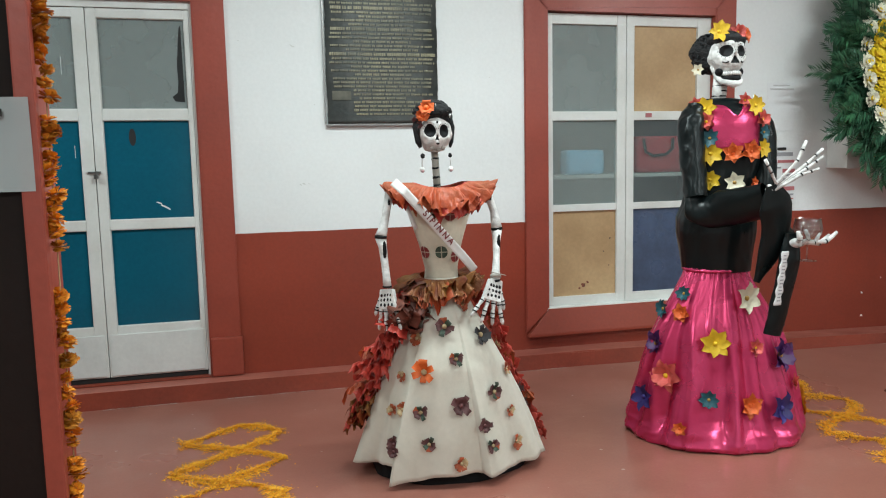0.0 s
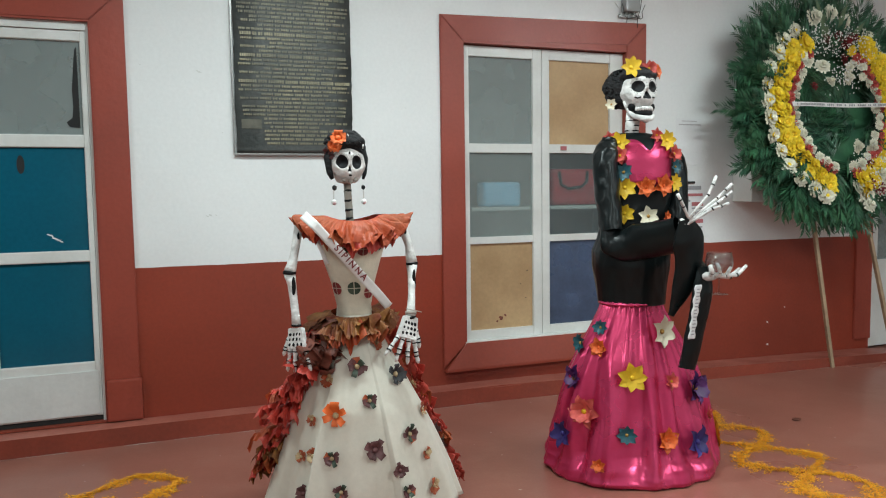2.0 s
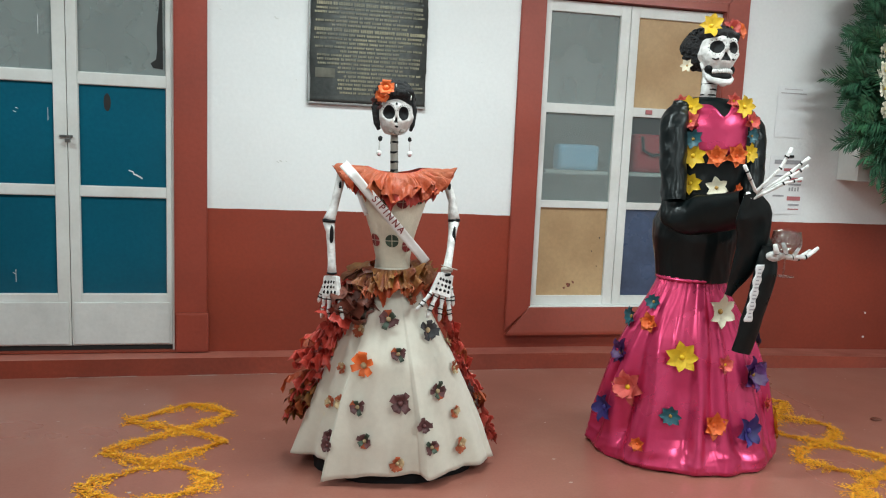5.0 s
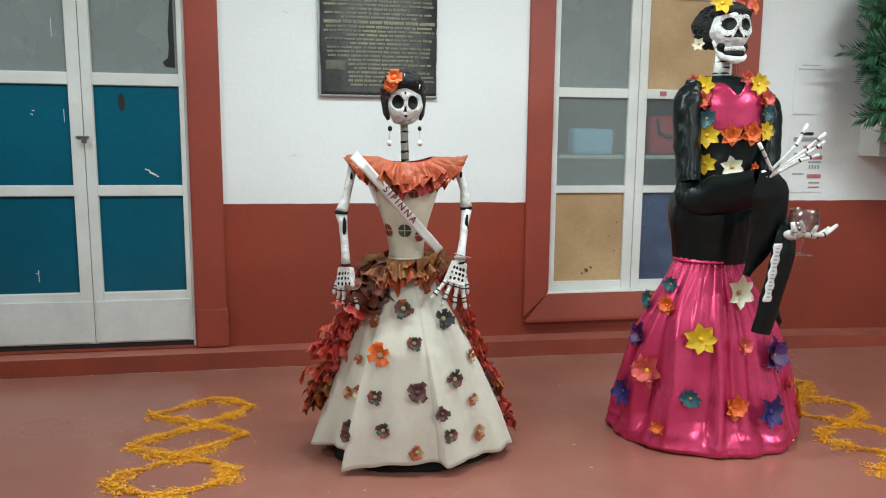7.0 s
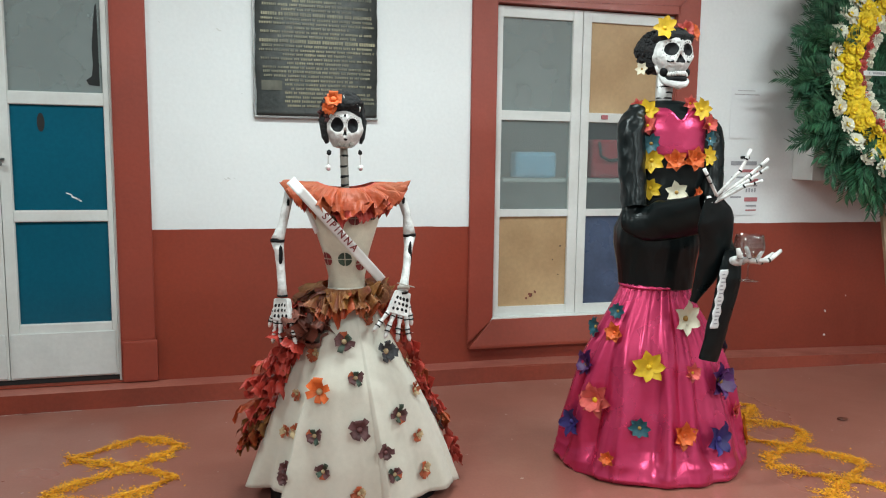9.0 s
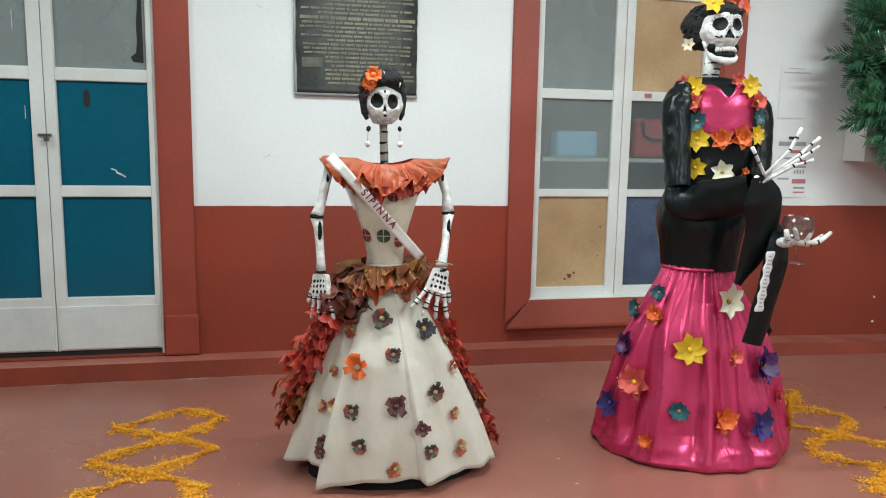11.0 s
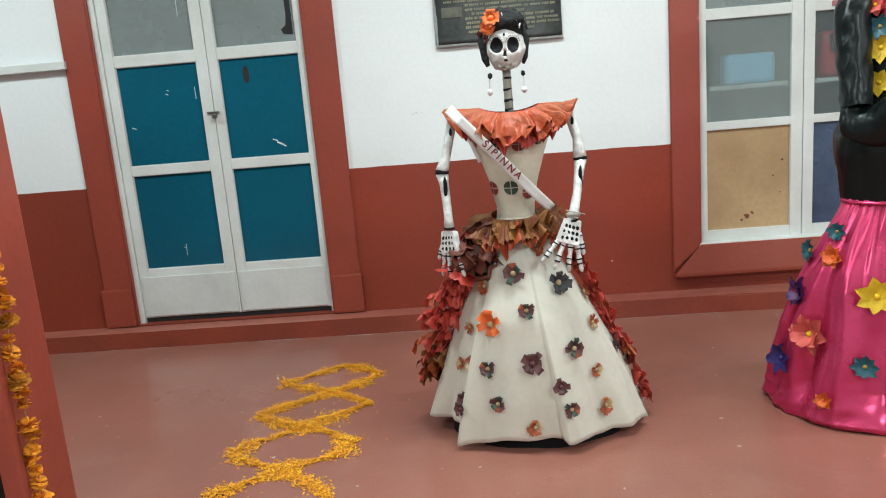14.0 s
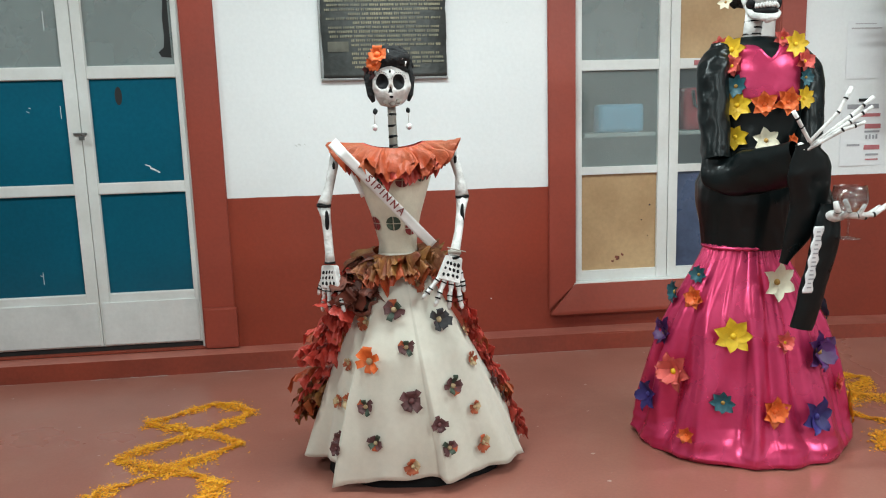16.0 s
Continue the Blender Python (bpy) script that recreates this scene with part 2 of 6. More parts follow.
M_FLOOR = floor_mat()
X0, X1 = -4.2, 8.6
solid("floor", box(X0, X1, FLOOR_FRONT, WALL + 2.2, -0.15, 0.0), M_FLOOR, "worn polished red cement floor", "floor", kind="structure")
solid("ceiling", box(X0, X1, FLOOR_FRONT, WALL + 2.2, CEIL, CEIL + 0.15), M_CEIL, "plain white plaster ceiling", "ceiling", kind="structure")

# back wall pieces round the openings: (x0, x1, z0, z1)
D0, D1, DTOP = -1.40, -0.18, 2.32
W0, W1, WBOT, WTOP = 2.014, 3.26, 0.36, 2.335
R0, R1, RTOP = 5.665, 6.9, 2.36
T = 0.22


def wavy_top(x0, x1, z0, z1, seed):
    """A thin paint skin whose upper edge was brushed by hand."""
    bm = bmesh.new()
    nseg = max(4, int((x1 - x0) / 0.05))

    def fn(u, v):
        x = x0 + (x1 - x0) * u
        z = z0 + (z1 - z0) * v
        if v > 0.99:
            z += 0.004 * noise.noise(Vector((x * 3.0, seed, 0))) + 0.002 * noise.noise(Vector((x * 14.0, seed, 5)))
        return (x, WALL - 0.003, z)
    return grid_surface(fn, nseg, 2, bm=bm)


bm = bmesh.new()
for a, b, c, d in ((X0, D0, 0, CEIL), (D0, D1, DTOP, CEIL), (D1, W0, 0, CEIL), (W0, W1, 0, WBOT), (W0, W1, WTOP + 0.02, CEIL), (W1, R0, 0, CEIL), (R0, R1, RTOP, CEIL), (R1, X1, 0, CEIL)):
    box(a, b, WALL, WALL + T, c, d, bm=bm)
solid("wall_back", bm, M_WHITE, "white painted plaster wall with door and window openings", "wall", kind="structure")
for i, (a, b) in enumerate(((X0, D0), (D1, W0), (W1, R0), (R1, X1))):
    solid("wall_dado", wavy_top(a, b, 0, DADO, i * 3.1), M_DADO, "oxide red painted dado on the wall", "dado", kind="structure")
solid("wall_dado", box(W0, W1, WALL - 0.004, WALL - 0.001, 0, 0.3), M_DADO, "oxide red painted dado under the window", "dado", kind="structure")
# low step along the foot of the wall
def step_front(x):
    """The kerb widens towards the far door."""
    return 4.83 - 0.062 * max(0.0, x - 2.2) - 0.008 * max(0.0, min(x, 2.2))


def step_top(x, back=0.0):
    """The kerb sinks towards the far door, most at the wall."""
    return 0.1 - (0.012 + 0.012 * back) * max(0.0, x - 2.4) - 0.006 * back


bm = bmesh.new()
sx = [X0 + (R0 - 0.02 - X0) * i / 40 for i in range(41)]
prof = [[bm.verts.new((x, WALL - 0.004 if k in (0, 3) else step_front(x) + 0.004 * noise.noise(Vector((x * 4, k, 0))) + (0.004 if k == 2 else 0), 0.0 if k < 2 else step_top(x, k == 3))) for k in range(4)] for x in sx]
for a, b in zip(prof, prof[1:]):
    for k in (1, 2):
        bm.faces.new((a[k], b[k], b[k + 1], a[k + 1]))
bm.faces.new(prof[0])
bm.faces.new(prof[-1][::-1])
lip = {p[2] for p in prof}
bmesh.ops.bevel(bm, geom=[e for e in bm.edges if e.verts[0] in lip and e.verts[1] in lip], offset=0.008, segments=2, affect="EDGES")
bm.normal_update()
# upward faces of the kerb take a lighter red than its sides
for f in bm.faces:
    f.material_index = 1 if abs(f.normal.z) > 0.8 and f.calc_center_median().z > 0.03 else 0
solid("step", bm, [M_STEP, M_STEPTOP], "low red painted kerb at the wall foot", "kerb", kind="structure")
# enclosing walls out of sight, and the rooms behind the openings
solid("wall_left", box(X0 - 0.2, X0, FLOOR_FRONT, WALL + 2.2, 0, CEIL), M_WHITE, "plain white wall", "wall", kind="structure")
solid("wall_right", box(X1, X1 + 0.2, FLOOR_FRONT, WALL + 2.2, 0, CEIL), M_WHITE, "plain white wall", "wall", kind="structure")
solid("wall_front", box(X0, X1, FLOOR_FRONT - 0.2, FLOOR_FRONT, 0, CEIL), M_WHITE, "plain white wall", "wall", kind="structure")
solid("wall_rear", box(X0, X1, WALL + 2.2, WALL + 2.4, 0, CEIL), M_CEIL, "plain grey wall of the rooms behind", "wall", kind="structure")
solid("wall_partition", box(0.7, 0.85, WALL + T, WALL + 2.2, 0, CEIL), M_CEIL, "plain partition wall", "wall", kind="structure")
solid("wall_partition", box(4.4, 4.55, WALL + T, WALL + 2.2, 0, CEIL), M_CEIL, "plain partition wall", "wall", kind="structure")


# opening surrounds in red plaster
def slab(outline, y0, y1, bevel=0.005):
    """A flat board with a given outline in x and z, from y0 back to y1."""
    b2 = bmesh.new()
    fr = [b2.verts.new((x, y0, z)) for x, z in outline]
    bk = [b2.verts.new((x, y1, z)) for x, z in outline]
    b2.faces.new(fr)
    b2.faces.new(bk[::-1])
    for k in range(len(fr)):
        q = (k + 1) % len(fr)
        b2.faces.new((fr[k], fr[q], bk[q], bk[k]))
    bmesh.ops.bevel(b2, geom=[e for e in b2.edges if abs(e.verts[0].co.y - y0) < 1e-5 and abs(e.verts[1].co.y - y0) < 1e-5], offset=bevel, segments=2, affect="EDGES")
    return b2


def surround(name, x0, x1, z0, z1, label, w=0.165, proud=0.022, sill=False, plinth=False, rise=0.0):
    """Mitred plaster band round an opening; rise lifts its head towards the right end."""
    ob = thing(name, 0, 0, 0, label, "trim", kind="structure")
    g, y0, y1 = 0.0015, WALL - proud, WALL - 0.004
    zr = z1 + rise
    foot = z0 - 0.15 if sill else z0
    part("jamb", slab(((x0 - w, foot), (x0, z0), (x0, z1), (x0 - w + g, z1 + w - 2 * g)), y0, y1), M_TRIM, ob)
    part("jamb", slab(((x1, z0), (x1 + w, foot), (x1 + w - g, zr + w - 2 * g), (x1, zr)), y0, y1), M_TRIM, ob)
    part("head", slab(((x0 + g, z1 + g), (x1 - g, zr + g), (x1 + w, zr + w + g), (x0 - w, z1 + w + g)), y0, y1), M_TRIM, ob)
    # reveals inside the opening
    for a, b, c, d in ((x0 - 0.004, x0 + 0.004, z0, z1), (x1 - 0.004, x1 + 0.004, z0, z1), (x0 + 0.004, x1 - 0.004, z1 - 0.006, z1 + 0.004 + rise)):
        part("reveal", box(a, b, WALL - proud + 0.004, WALL + T, c, d), M_TRIM, ob)
    if plinth:
        for a, b in ((x0 - w - 0.012, x0 - 0.004), (x1 + 0.004, x1 + w + 0.012)):
            part("plinth", box(a, b, WALL - proud - 0.018, WALL - proud + 0.004, 0.1, 0.34, 0.014), M_TRIM, ob)
    if sill:
        # a sloping apron that splays out from the opening to its lower corners
        bmx = bmesh.new()
        top, low, yf = z0 + 0.004, z0 - 0.155, WALL - 0.065
        vs = [bmx.verts.new(p) for p in ((x0, y0 - 0.004, top), (x1, y0 - 0.004, top), (x1 + w, yf, low), (x0 - w, yf, low),
                                         (x0, y1, top), (x1, y1, top), (x1 + w, y1, low - 0.02), (x0 - w, y1, low - 0.02), (x1 + w, yf, low - 0.02), (x0 - w, yf, low - 0.02))]
        for q in ((0, 1, 2, 3), (3, 2, 8, 9), (9, 8, 6, 7), (4, 0, 3, 9, 7), (1, 5, 6, 8, 2), (0, 4, 5, 1), (4, 7, 6, 5)):
            bmx.faces.new([vs[k] for k in q])
        bmesh.ops.bevel(bmx, geom=bmx.edges[:], offset=0.004, segments=1, affect="EDGES")
        part("sill", bmx, M_DADO, ob)
    return ob


surround("trim_1", D0, D1, 0.1, DTOP, "red painted plaster surround of the double door", plinth=True, w=0.18)
surround("trim_2", W0, W1, WBOT, WTOP, "red painted plaster window surround with sloping sill", sill=True, w=0.16, rise=0.04)
surround("trim_3", R0, R1, 0.1, RTOP, "red painted plaster surround of the far door", w=0.18)


# ---- double door ----
def pane_part(name, x0, x1, y, z0, z1, material, parent, th=0.006, label=""):
    return part(name, box(x0, x1, y, y + th, z0, z1), material, parent, label)


def door_leaf(parent, x0, x1, y, z0, z1, rows, name="door_leaf", stile=0.055, right=None):
    """A metal leaf with stiles, rails, filled bays and a kick panel. rows: (z0, z1, material) of its bays."""
    right = right or stile
    p0, p1, bead = x0 + stile, x1 - right, 0.003
    leaf = part(name, box(x0, p0, y, y + 0.04, z0, z1, 0.004), M_FRAME, parent)
    part("stile", box(p1, x1, y, y + 0.04, z0, z1, 0.004), M_FRAME, leaf)
    zs = [z0] + [v for a, b, _, _ in rows for v in (a, b)] + [z1]
    for a, b in zip(zs[0::2], zs[1::2]):
        part("rail", box(p0, p1, y + 0.003, y + 0.037, a, b, 0.004), M_FRAME, leaf)
    for a, b, mtl, nm in rows:
        pane_part(nm, p0 - 0.002, p1 + 0.002, y + 0.02, a - 0.002, b + 0.002, mtl, leaf)
        for (p, q, r, t) in ((p0, p0 + bead, a, b), (p1 - bead, p1, a, b), (p0 + bead, p1 - bead, a, a + bead), (p0 + bead, p1 - bead, b - bead, b)):
            part("glazing_bead", box(p, q, y + 0.01, y + 0.02, r, t), M_FRAME, leaf)
    return leaf


DY = WALL + 0.015
ob = thing("door_1", 0, 0, 0, "white metal double door with teal panels and grey upper panes, closed", "door", kind="structure")
part("frame", box(D0, D0 + 0.035, DY - 0.012, DY + 0.06, 0.1, DTOP, 0.004), M_FRAME, ob)
part("frame", box(D1 - 0.02, D1, DY - 0.008, DY + 0.06, 0.1, DTOP, 0.004), M_FRAME, ob)
part("frame", box(D0 + 0.035, D1 - 0.02, DY - 0.008, DY + 0.06, DTOP - 0.05, DTOP, 0.004), M_FRAME, ob)
ROWS = ((0.44, 1.01, M_TEAL, "panel"), (1.068, 1.64, M_TEAL, "panel"), (1.705, 2.215, M_PANE, "pane"))
MID = -0.757
l1 = door_leaf(ob, D0 + 0.037, MID - 0.002, DY, 0.135, DTOP - 0.053, ROWS, "leaf", 0.056, 0.068)
l2 = door_leaf(ob, MID + 0.002, D1 - 0.022, DY, 0.135, DTOP - 0.053, ROWS, "leaf", 0.054, 0.028)
for lf, a, b in ((l1, D0 + 0.037, MID - 0.002), (l2, MID + 0.002, D1 - 0.022)):
    part("kick_panel", box(a + 0.012, b - 0.012, DY - 0.006, DY + 0.002, 0.145, 0.392, 0.003), M_KICK, lf, "dented white metal kick panel")
part("threshold", box(D0, D1, WALL - 0.02, WALL + 0.2, 0.098, 0.106), M_STEP, ob)
part("door_gap", box(D0 + 0.04, D1 - 0.022, DY + 0.006, DY + 0.03, 0.107, 0.133), M_DARK, ob)
lock = part("latch", box(MID - 0.04, MID + 0.03, DY - 0.012, DY - 0.002, 1.338, 1.352, 0.003), M_METAL, ob, "small steel bolt with padlock")
bm = tube([(MID + 0.008, DY - 0.012, 1.345), (MID + 0.008, DY - 0.03, 1.35), (MID + 0.012, DY - 0.03, 1.325)], 0.004, 6)
box(MID - 0.006, MID + 0.022, DY - 0.034, DY - 0.018, 1.31, 1.335, 0.004, bm)
part("padlock", bm, M_METAL, lock)

# ---- window ----
WY = WALL + 0.03
ob = thing("window_1", 0, 0, 0, "white metal window with six bays of glass and board", "window", kind="structure")
wx = (W0 + 0.004, 2.07, 2.54, 2.667, 3.15, W1 - 0.004)
for a, b in ((wx[0], wx[1]), (wx[2], 2.605), (2.609, wx[3]), (wx[4], wx[5])):
    part("window_frame", box(a, b, WY, WY + 0.045, WBOT + 0.01, WTOP - 0.013, 0.004), M_FRAME, ob)
wz = ((0.432, 1.015), (1.062, 1.625), (1.685, 2.255))
for a, b in ((wx[1], wx[2]), (wx[3], wx[4])):
    for c, d in ((WBOT + 0.01, wz[0][0]), (wz[0][1], wz[1][0]), (wz[1][1], wz[2][0]), (wz[2][1], WTOP - 0.013)):
        part("glazing_bar", box(a, b, WY + 0.003, WY + 0.042, c, d, 0.004), M_FRAME, ob)
part("window_sill", box(W0 - 0.012, W1 + 0.012, WY - 0.05, WY + 0.05, WBOT - 0.012, WBOT + 0.012, 0.004), M_FRAME, ob)
bays = {(0, 0): (M_WOOD, "board"), (0, 1): (M_PANE_LIT, "pane"), (0, 2): (M_PANE, "pane"), (1, 0): (M_BLUE, "panel"), (1, 1): (M_PANE_CLEAR, "pane"), (1, 2): (M_WOOD, "board")}
for (c, r), (mt, nm) in bays.items():
    a, b = ((wx[1], wx[2]), (wx[3], wx[4]))[c]
    pane_part(nm, a - 0.002, b + 0.002, WY + 0.02, wz[r][0] - 0.002, wz[r][1] + 0.002, mt, ob)

# ---- far door ----
ob = thing("door_2", 0, 0, 0, "white metal door beyond the wreath, closed", "door", kind="structure")
part("frame", box(R0, R0 + 0.03, DY - 0.008, DY + 0.06, 0.02, RTOP, 0.004), M_FRAME, ob)
part("frame", box(R1 - 0.03, R1, DY - 0.008, DY + 0.06, 0.02, RTOP, 0.004), M_FRAME, ob)
RR = ((0.75, 1.4, M_PANE, "pane"), (1.46, 2.2, M_PANE, "pane"))
door_leaf(ob, R0 + 0.032, 6.258, DY, 0.02, RTOP - 0.02, RR, "leaf", 0.07)
door_leaf(ob, 6.262, R1 - 0.032, DY, 0.02, RTOP - 0.02, RR, "leaf", 0.07)

# ---- near wall with the wide opening, its red edge and dark face ----
JX, JY0, JY1 = -0.357, 2.2, 2.44
solid("wall_near", box(X0, JX - 0.043, JY0 + 0.004, JY1 - 0.006, 0, CEIL), M_BROWN, "dark brown painted wall beside the opening", "wall", kind="structure")
solid("wall_near", box(7.6, X1, JY0, JY1, 0, CEIL), M_DADO, "red painted wall beside the opening", "wall", kind="structure")
solid("lintel", box(JX, 7.6, JY0, JY1, 3.05, CEIL), M_WHITE, "white lintel over the wide opening", "lintel", kind="structure")
bm = box(JX - 0.043, JX, JY0 - 0.006, JY0 + 0.026, 0, CEIL, 0.005)
box(JX - 0.043, JX - 0.027, JY0 + 0.026, JY1, 0, CEIL, 0.005, bm)
solid("trim_4", bm, M_TRIM, "red painted moulded jamb of the opening", "trim", kind="structure")

# ---- ceiling lights, assumed out of view ----
for lx, ly, lw, lr in LAMPS:
    ob = thing("ceiling_light", lx, ly, CEIL, "assumed white fluorescent batten on the ceiling, out of view", "ceiling light", "ceiling lights", rz=lr)
    part("housing", box(-0.63, 0.63, -0.05, 0.05, -0.06, 0, 0.006), M_FRAME, ob)
    part("tube", tube([(-0.6, 0, -0.085), (0.6, 0, -0.085)], 0.015, 10), lamp_mat(), ob, smooth=True)
    for ex in (-0.61, 0.61):
        part("socket", box(ex - 0.012, ex + 0.012, -0.02, 0.02, -0.105, -0.055, 0.003), M_FRAME, ob)

# ---- figure profiles: (z, centre x, centre y, half width, half depth) ----
GOWN = ((0.87, 0.884, 3.455, 0.072, 0.07), (0.80, 0.886, 3.455, 0.10, 0.095), (0.72, 0.888, 3.455, 0.14, 0.135), (0.64, 0.893, 3.46, 0.18, 0.165),
        (0.50, 0.90, 3.475, 0.25, 0.222), (0.36, 0.91, 3.495, 0.31, 0.255), (0.20, 0.925, 3.53, 0.37, 0.30), (0.045, 0.935, 3.56, 0.415, 0.33))
PINK = ((0.83, 2.287, 3.52, 0.15, 0.12), (0.78, 2.287, 3.52, 0.172, 0.132), (0.70, 2.288, 3.52, 0.22, 0.155), (0.57, 2.292, 3.525, 0.30, 0.20), (0.50, 2.296, 3.53, 0.335, 0.225),
        (0.35, 2.304, 3.54, 0.385, 0.27), (0.18, 2.312, 3.555, 0.418, 0.33), (0.10, 2.316, 3.56, 0.428, 0.362), (0.05, 2.318, 3.562, 0.44, 0.385), (0.022, 2.318, 3.562, 0.444, 0.392), (0.004, 2.318, 3.562, 0.436, 0.384))
BODICE = ((0.85, 0.884, 3.455, 0.076, 0.07), (0.90, 0.884, 3.455, 0.07, 0.068), (1.0, 0.882, 3.455, 0.09, 0.078), (1.10, 0.88, 3.455, 0.122, 0.09), (1.17, 0.88, 3.455, 0.145, 0.098), (1.24, 0.88, 3.455, 0.148, 0.09))
TORSO = ((0.812, 2.288, 3.52, 0.162, 0.134), (0.90, 2.288, 3.525, 0.172, 0.146), (1.0, 2.29, 3.53, 0.188, 0.168), (1.07, 2.292, 3.535, 0.188, 0.17), (1.13, 2.305, 3.55, 0.165, 0.11), (1.21, 2.325, 3.56, 0.155, 0.095),
         (1.30, 2.335, 3.565, 0.175, 0.098), (1.42, 2.34, 3.565, 0.195, 0.105), (1.52, 2.34, 3.57, 0.2, 0.105), (1.58, 2.34, 3.572, 0.19, 0.095), (1.625, 2.335, 3.58, 0.14, 0.07), (1.64, 2.33, 3.585, 0.07, 0.05))
TORSO_TURN = -27.0


def section(profile, z):
    """Smoothly interpolated (cx, cy, rx, ry) of a profile at height z."""
    rows = sorted(profile)
    z = min(max(z, rows[0][0]), rows[-1][0])
    for a, b in zip(rows, rows[1:]):
        if a[0] <= z <= b[0]:
            k = (z - a[0]) / (b[0] - a[0])
            return tuple(p + (q - p) * k for p, q in zip(a[1:], b[1:]))


# ---- materials of the figures ----
M_BONE = mat("white_painted_papier_mache", (0.78, 0.77, 0.75), 0.65, vary=0.14, patch=22, scale=9, bump=0.7, bscale=48, color2=(0.50, 0.49, 0.475))
M_BLACKPAINT = mat("black_paint", (0.006, 0.006, 0.007), 0.6, bump=0.1, spec=0.2)
M_HAIR = mat("black_yarn_hair", (0.008, 0.008, 0.009), 0.85, bump=0.8, bscale=90)
M_NECK = mat("grey_card_neck", (0.36, 0.33, 0.29), 0.7, vary=0.1, bump=0.1)
M_BLUSH = mat("pink_blush_paint", (0.55, 0.32, 0.32), 0.6, bump=0.1)
M_CREAM = mat("cream_cotton_cloth", (0.61, 0.58, 0.50), 0.7, vary=0.05, patch=4, bump=0.04, bscale=120, color2=(0.58, 0.55, 0.465), sheen=0.2)
M_CORSET = mat("ecru_bodice_cloth", (0.64, 0.57, 0.45), 0.8, vary=0.08, patch=7, bump=0.12, bscale=120, sheen=0.2)
M_TISSUE = mat("red_and_orange_crepe_paper", (0.40, 0.058, 0.016), 0.55, vary=0.25, patch=9, bump=0.5, bscale=50, color2=(0.30, 0.065, 0.016))
M_TISSUE_RED = mat("crimson_crepe_paper", (0.50, 0.05, 0.034), 0.5, vary=0.2, patch=10, bump=0.4, bscale=50, color2=(0.36, 0.04, 0.026))
M_TISSUE_BROWN = mat("rust_brown_crepe_paper", (0.25, 0.105, 0.022), 0.6, vary=0.25, patch=16, bump=0.5, bscale=50, color2=(0.15, 0.026, 0.014))
M_BOW = mat("dark_brown_organza", (0.10, 0.032, 0.02), 0.5, vary=0.25, patch=14, bump=0.3, bscale=40, color2=(0.2, 0.05, 0.03))
M_SASH = mat("white_satin_ribbon", (0.72, 0.70, 0.68), 0.35, vary=0.04, patch=8, bump=0.05, sheen=0.2)
M_REDTEXT = mat("dark_red_lettering", (0.2, 0.02, 0.02), 0.6, bump=0)
M_SATIN = mat("magenta_satin", (0.63, 0.054, 0.152), 0.28, metal=0.6, vary=0.06, patch=5, bump=0.12, bscale=22, spec=0.6, color2=(0.52, 0.03, 0.108))
M_BLACKSATIN = mat("black_satin", (0.004, 0.0075, 0.008), 0.32, vary=0.15, patch=6, bump=0.22, bscale=14, spec=0.27)
M_YELLOW = mat("yellow_paper", (0.75, 0.48, 0.015), 0.6, vary=0.1, patch=20, bump=0.1, island=0.12)
M_ORANGE = mat("orange_paper", (0.72, 0.13, 0.02), 0.6, vary=0.1, patch=20, bump=0.1, island=0.15)
M_CORAL = mat("coral_paper", (0.66, 0.11, 0.09), 0.6, vary=0.1, patch=20, bump=0.1, island=0.15)
M_TEALP = mat("teal_paper", (0.012, 0.10, 0.13), 0.55, vary=0.15, patch=20, bump=0.1, island=0.2)
M_PURPLE = mat("purple_paper", (0.09, 0.02, 0.13), 0.55, vary=0.15, patch=20, bump=0.1, island=0.25)
M_INDIGO = mat("indigo_paper", (0.03, 0.02, 0.15), 0.55, vary=0.15, patch=20, bump=0.1, island=0.25)
M_CREAMP = mat("cream_paper", (0.72, 0.66, 0.5), 0.6, vary=0.06, patch=20, bump=0.1, island=0.08)
M_GREYP = mat("charcoal_cloth", (0.055, 0.055, 0.06), 0.7, vary=0.2, patch=20, bump=0.3, island=0.35)
M_PLUM = mat("plum_brown_cloth", (0.11, 0.038, 0.038), 0.7, vary=0.2, patch=20, bump=0.3, island=0.35)
M_RUST = mat("rust_cloth", (0.42, 0.085, 0.028), 0.7, vary=0.2, patch=20, bump=0.3, island=0.35)
M_GREEN = mat("dark_green_cloth", (0.045, 0.07, 0.045), 0.7, vary=0.2, patch=20, bump=0.3, island=0.3)
M_STAMEN = mat("ochre_flower_centre", (0.45, 0.25, 0.05), 0.7, vary=0.2, bump=0.3)
M_BEIGE = mat("beige_flower_centre", (0.5, 0.36, 0.2), 0.8, vary=0.2, bump=0.4)
M_GLASS = thin_glass("clear_glass")


def shell(profile, fold, nu, nv, z_of=None, turn=0.0):
    """A closed sheet round a profile; fold(theta, v) scales the radius, v from 0 at the top to 1 at the foot."""
    zs = [r[0] for r in profile]
    top, low = max(zs), min(zs)

    def fn(u, v):
        th = 2 * math.pi * u - math.pi
        z = top + (low - top) * v
        cx, cy, rx, ry = section(profile, z)
        k = fold(th, v)
        zz = z + (z_of(th, v) if z_of else 0)
        ox, oy = rx * k * math.sin(th), -ry * k * math.cos(th)
        ct, st = math.cos(radians(turn)), math.sin(radians(turn))
        return (cx + ox * ct - oy * st, cy + ox * st + oy * ct, zz)
    return grid_surface(fn, nu, nv, closed_u=True)


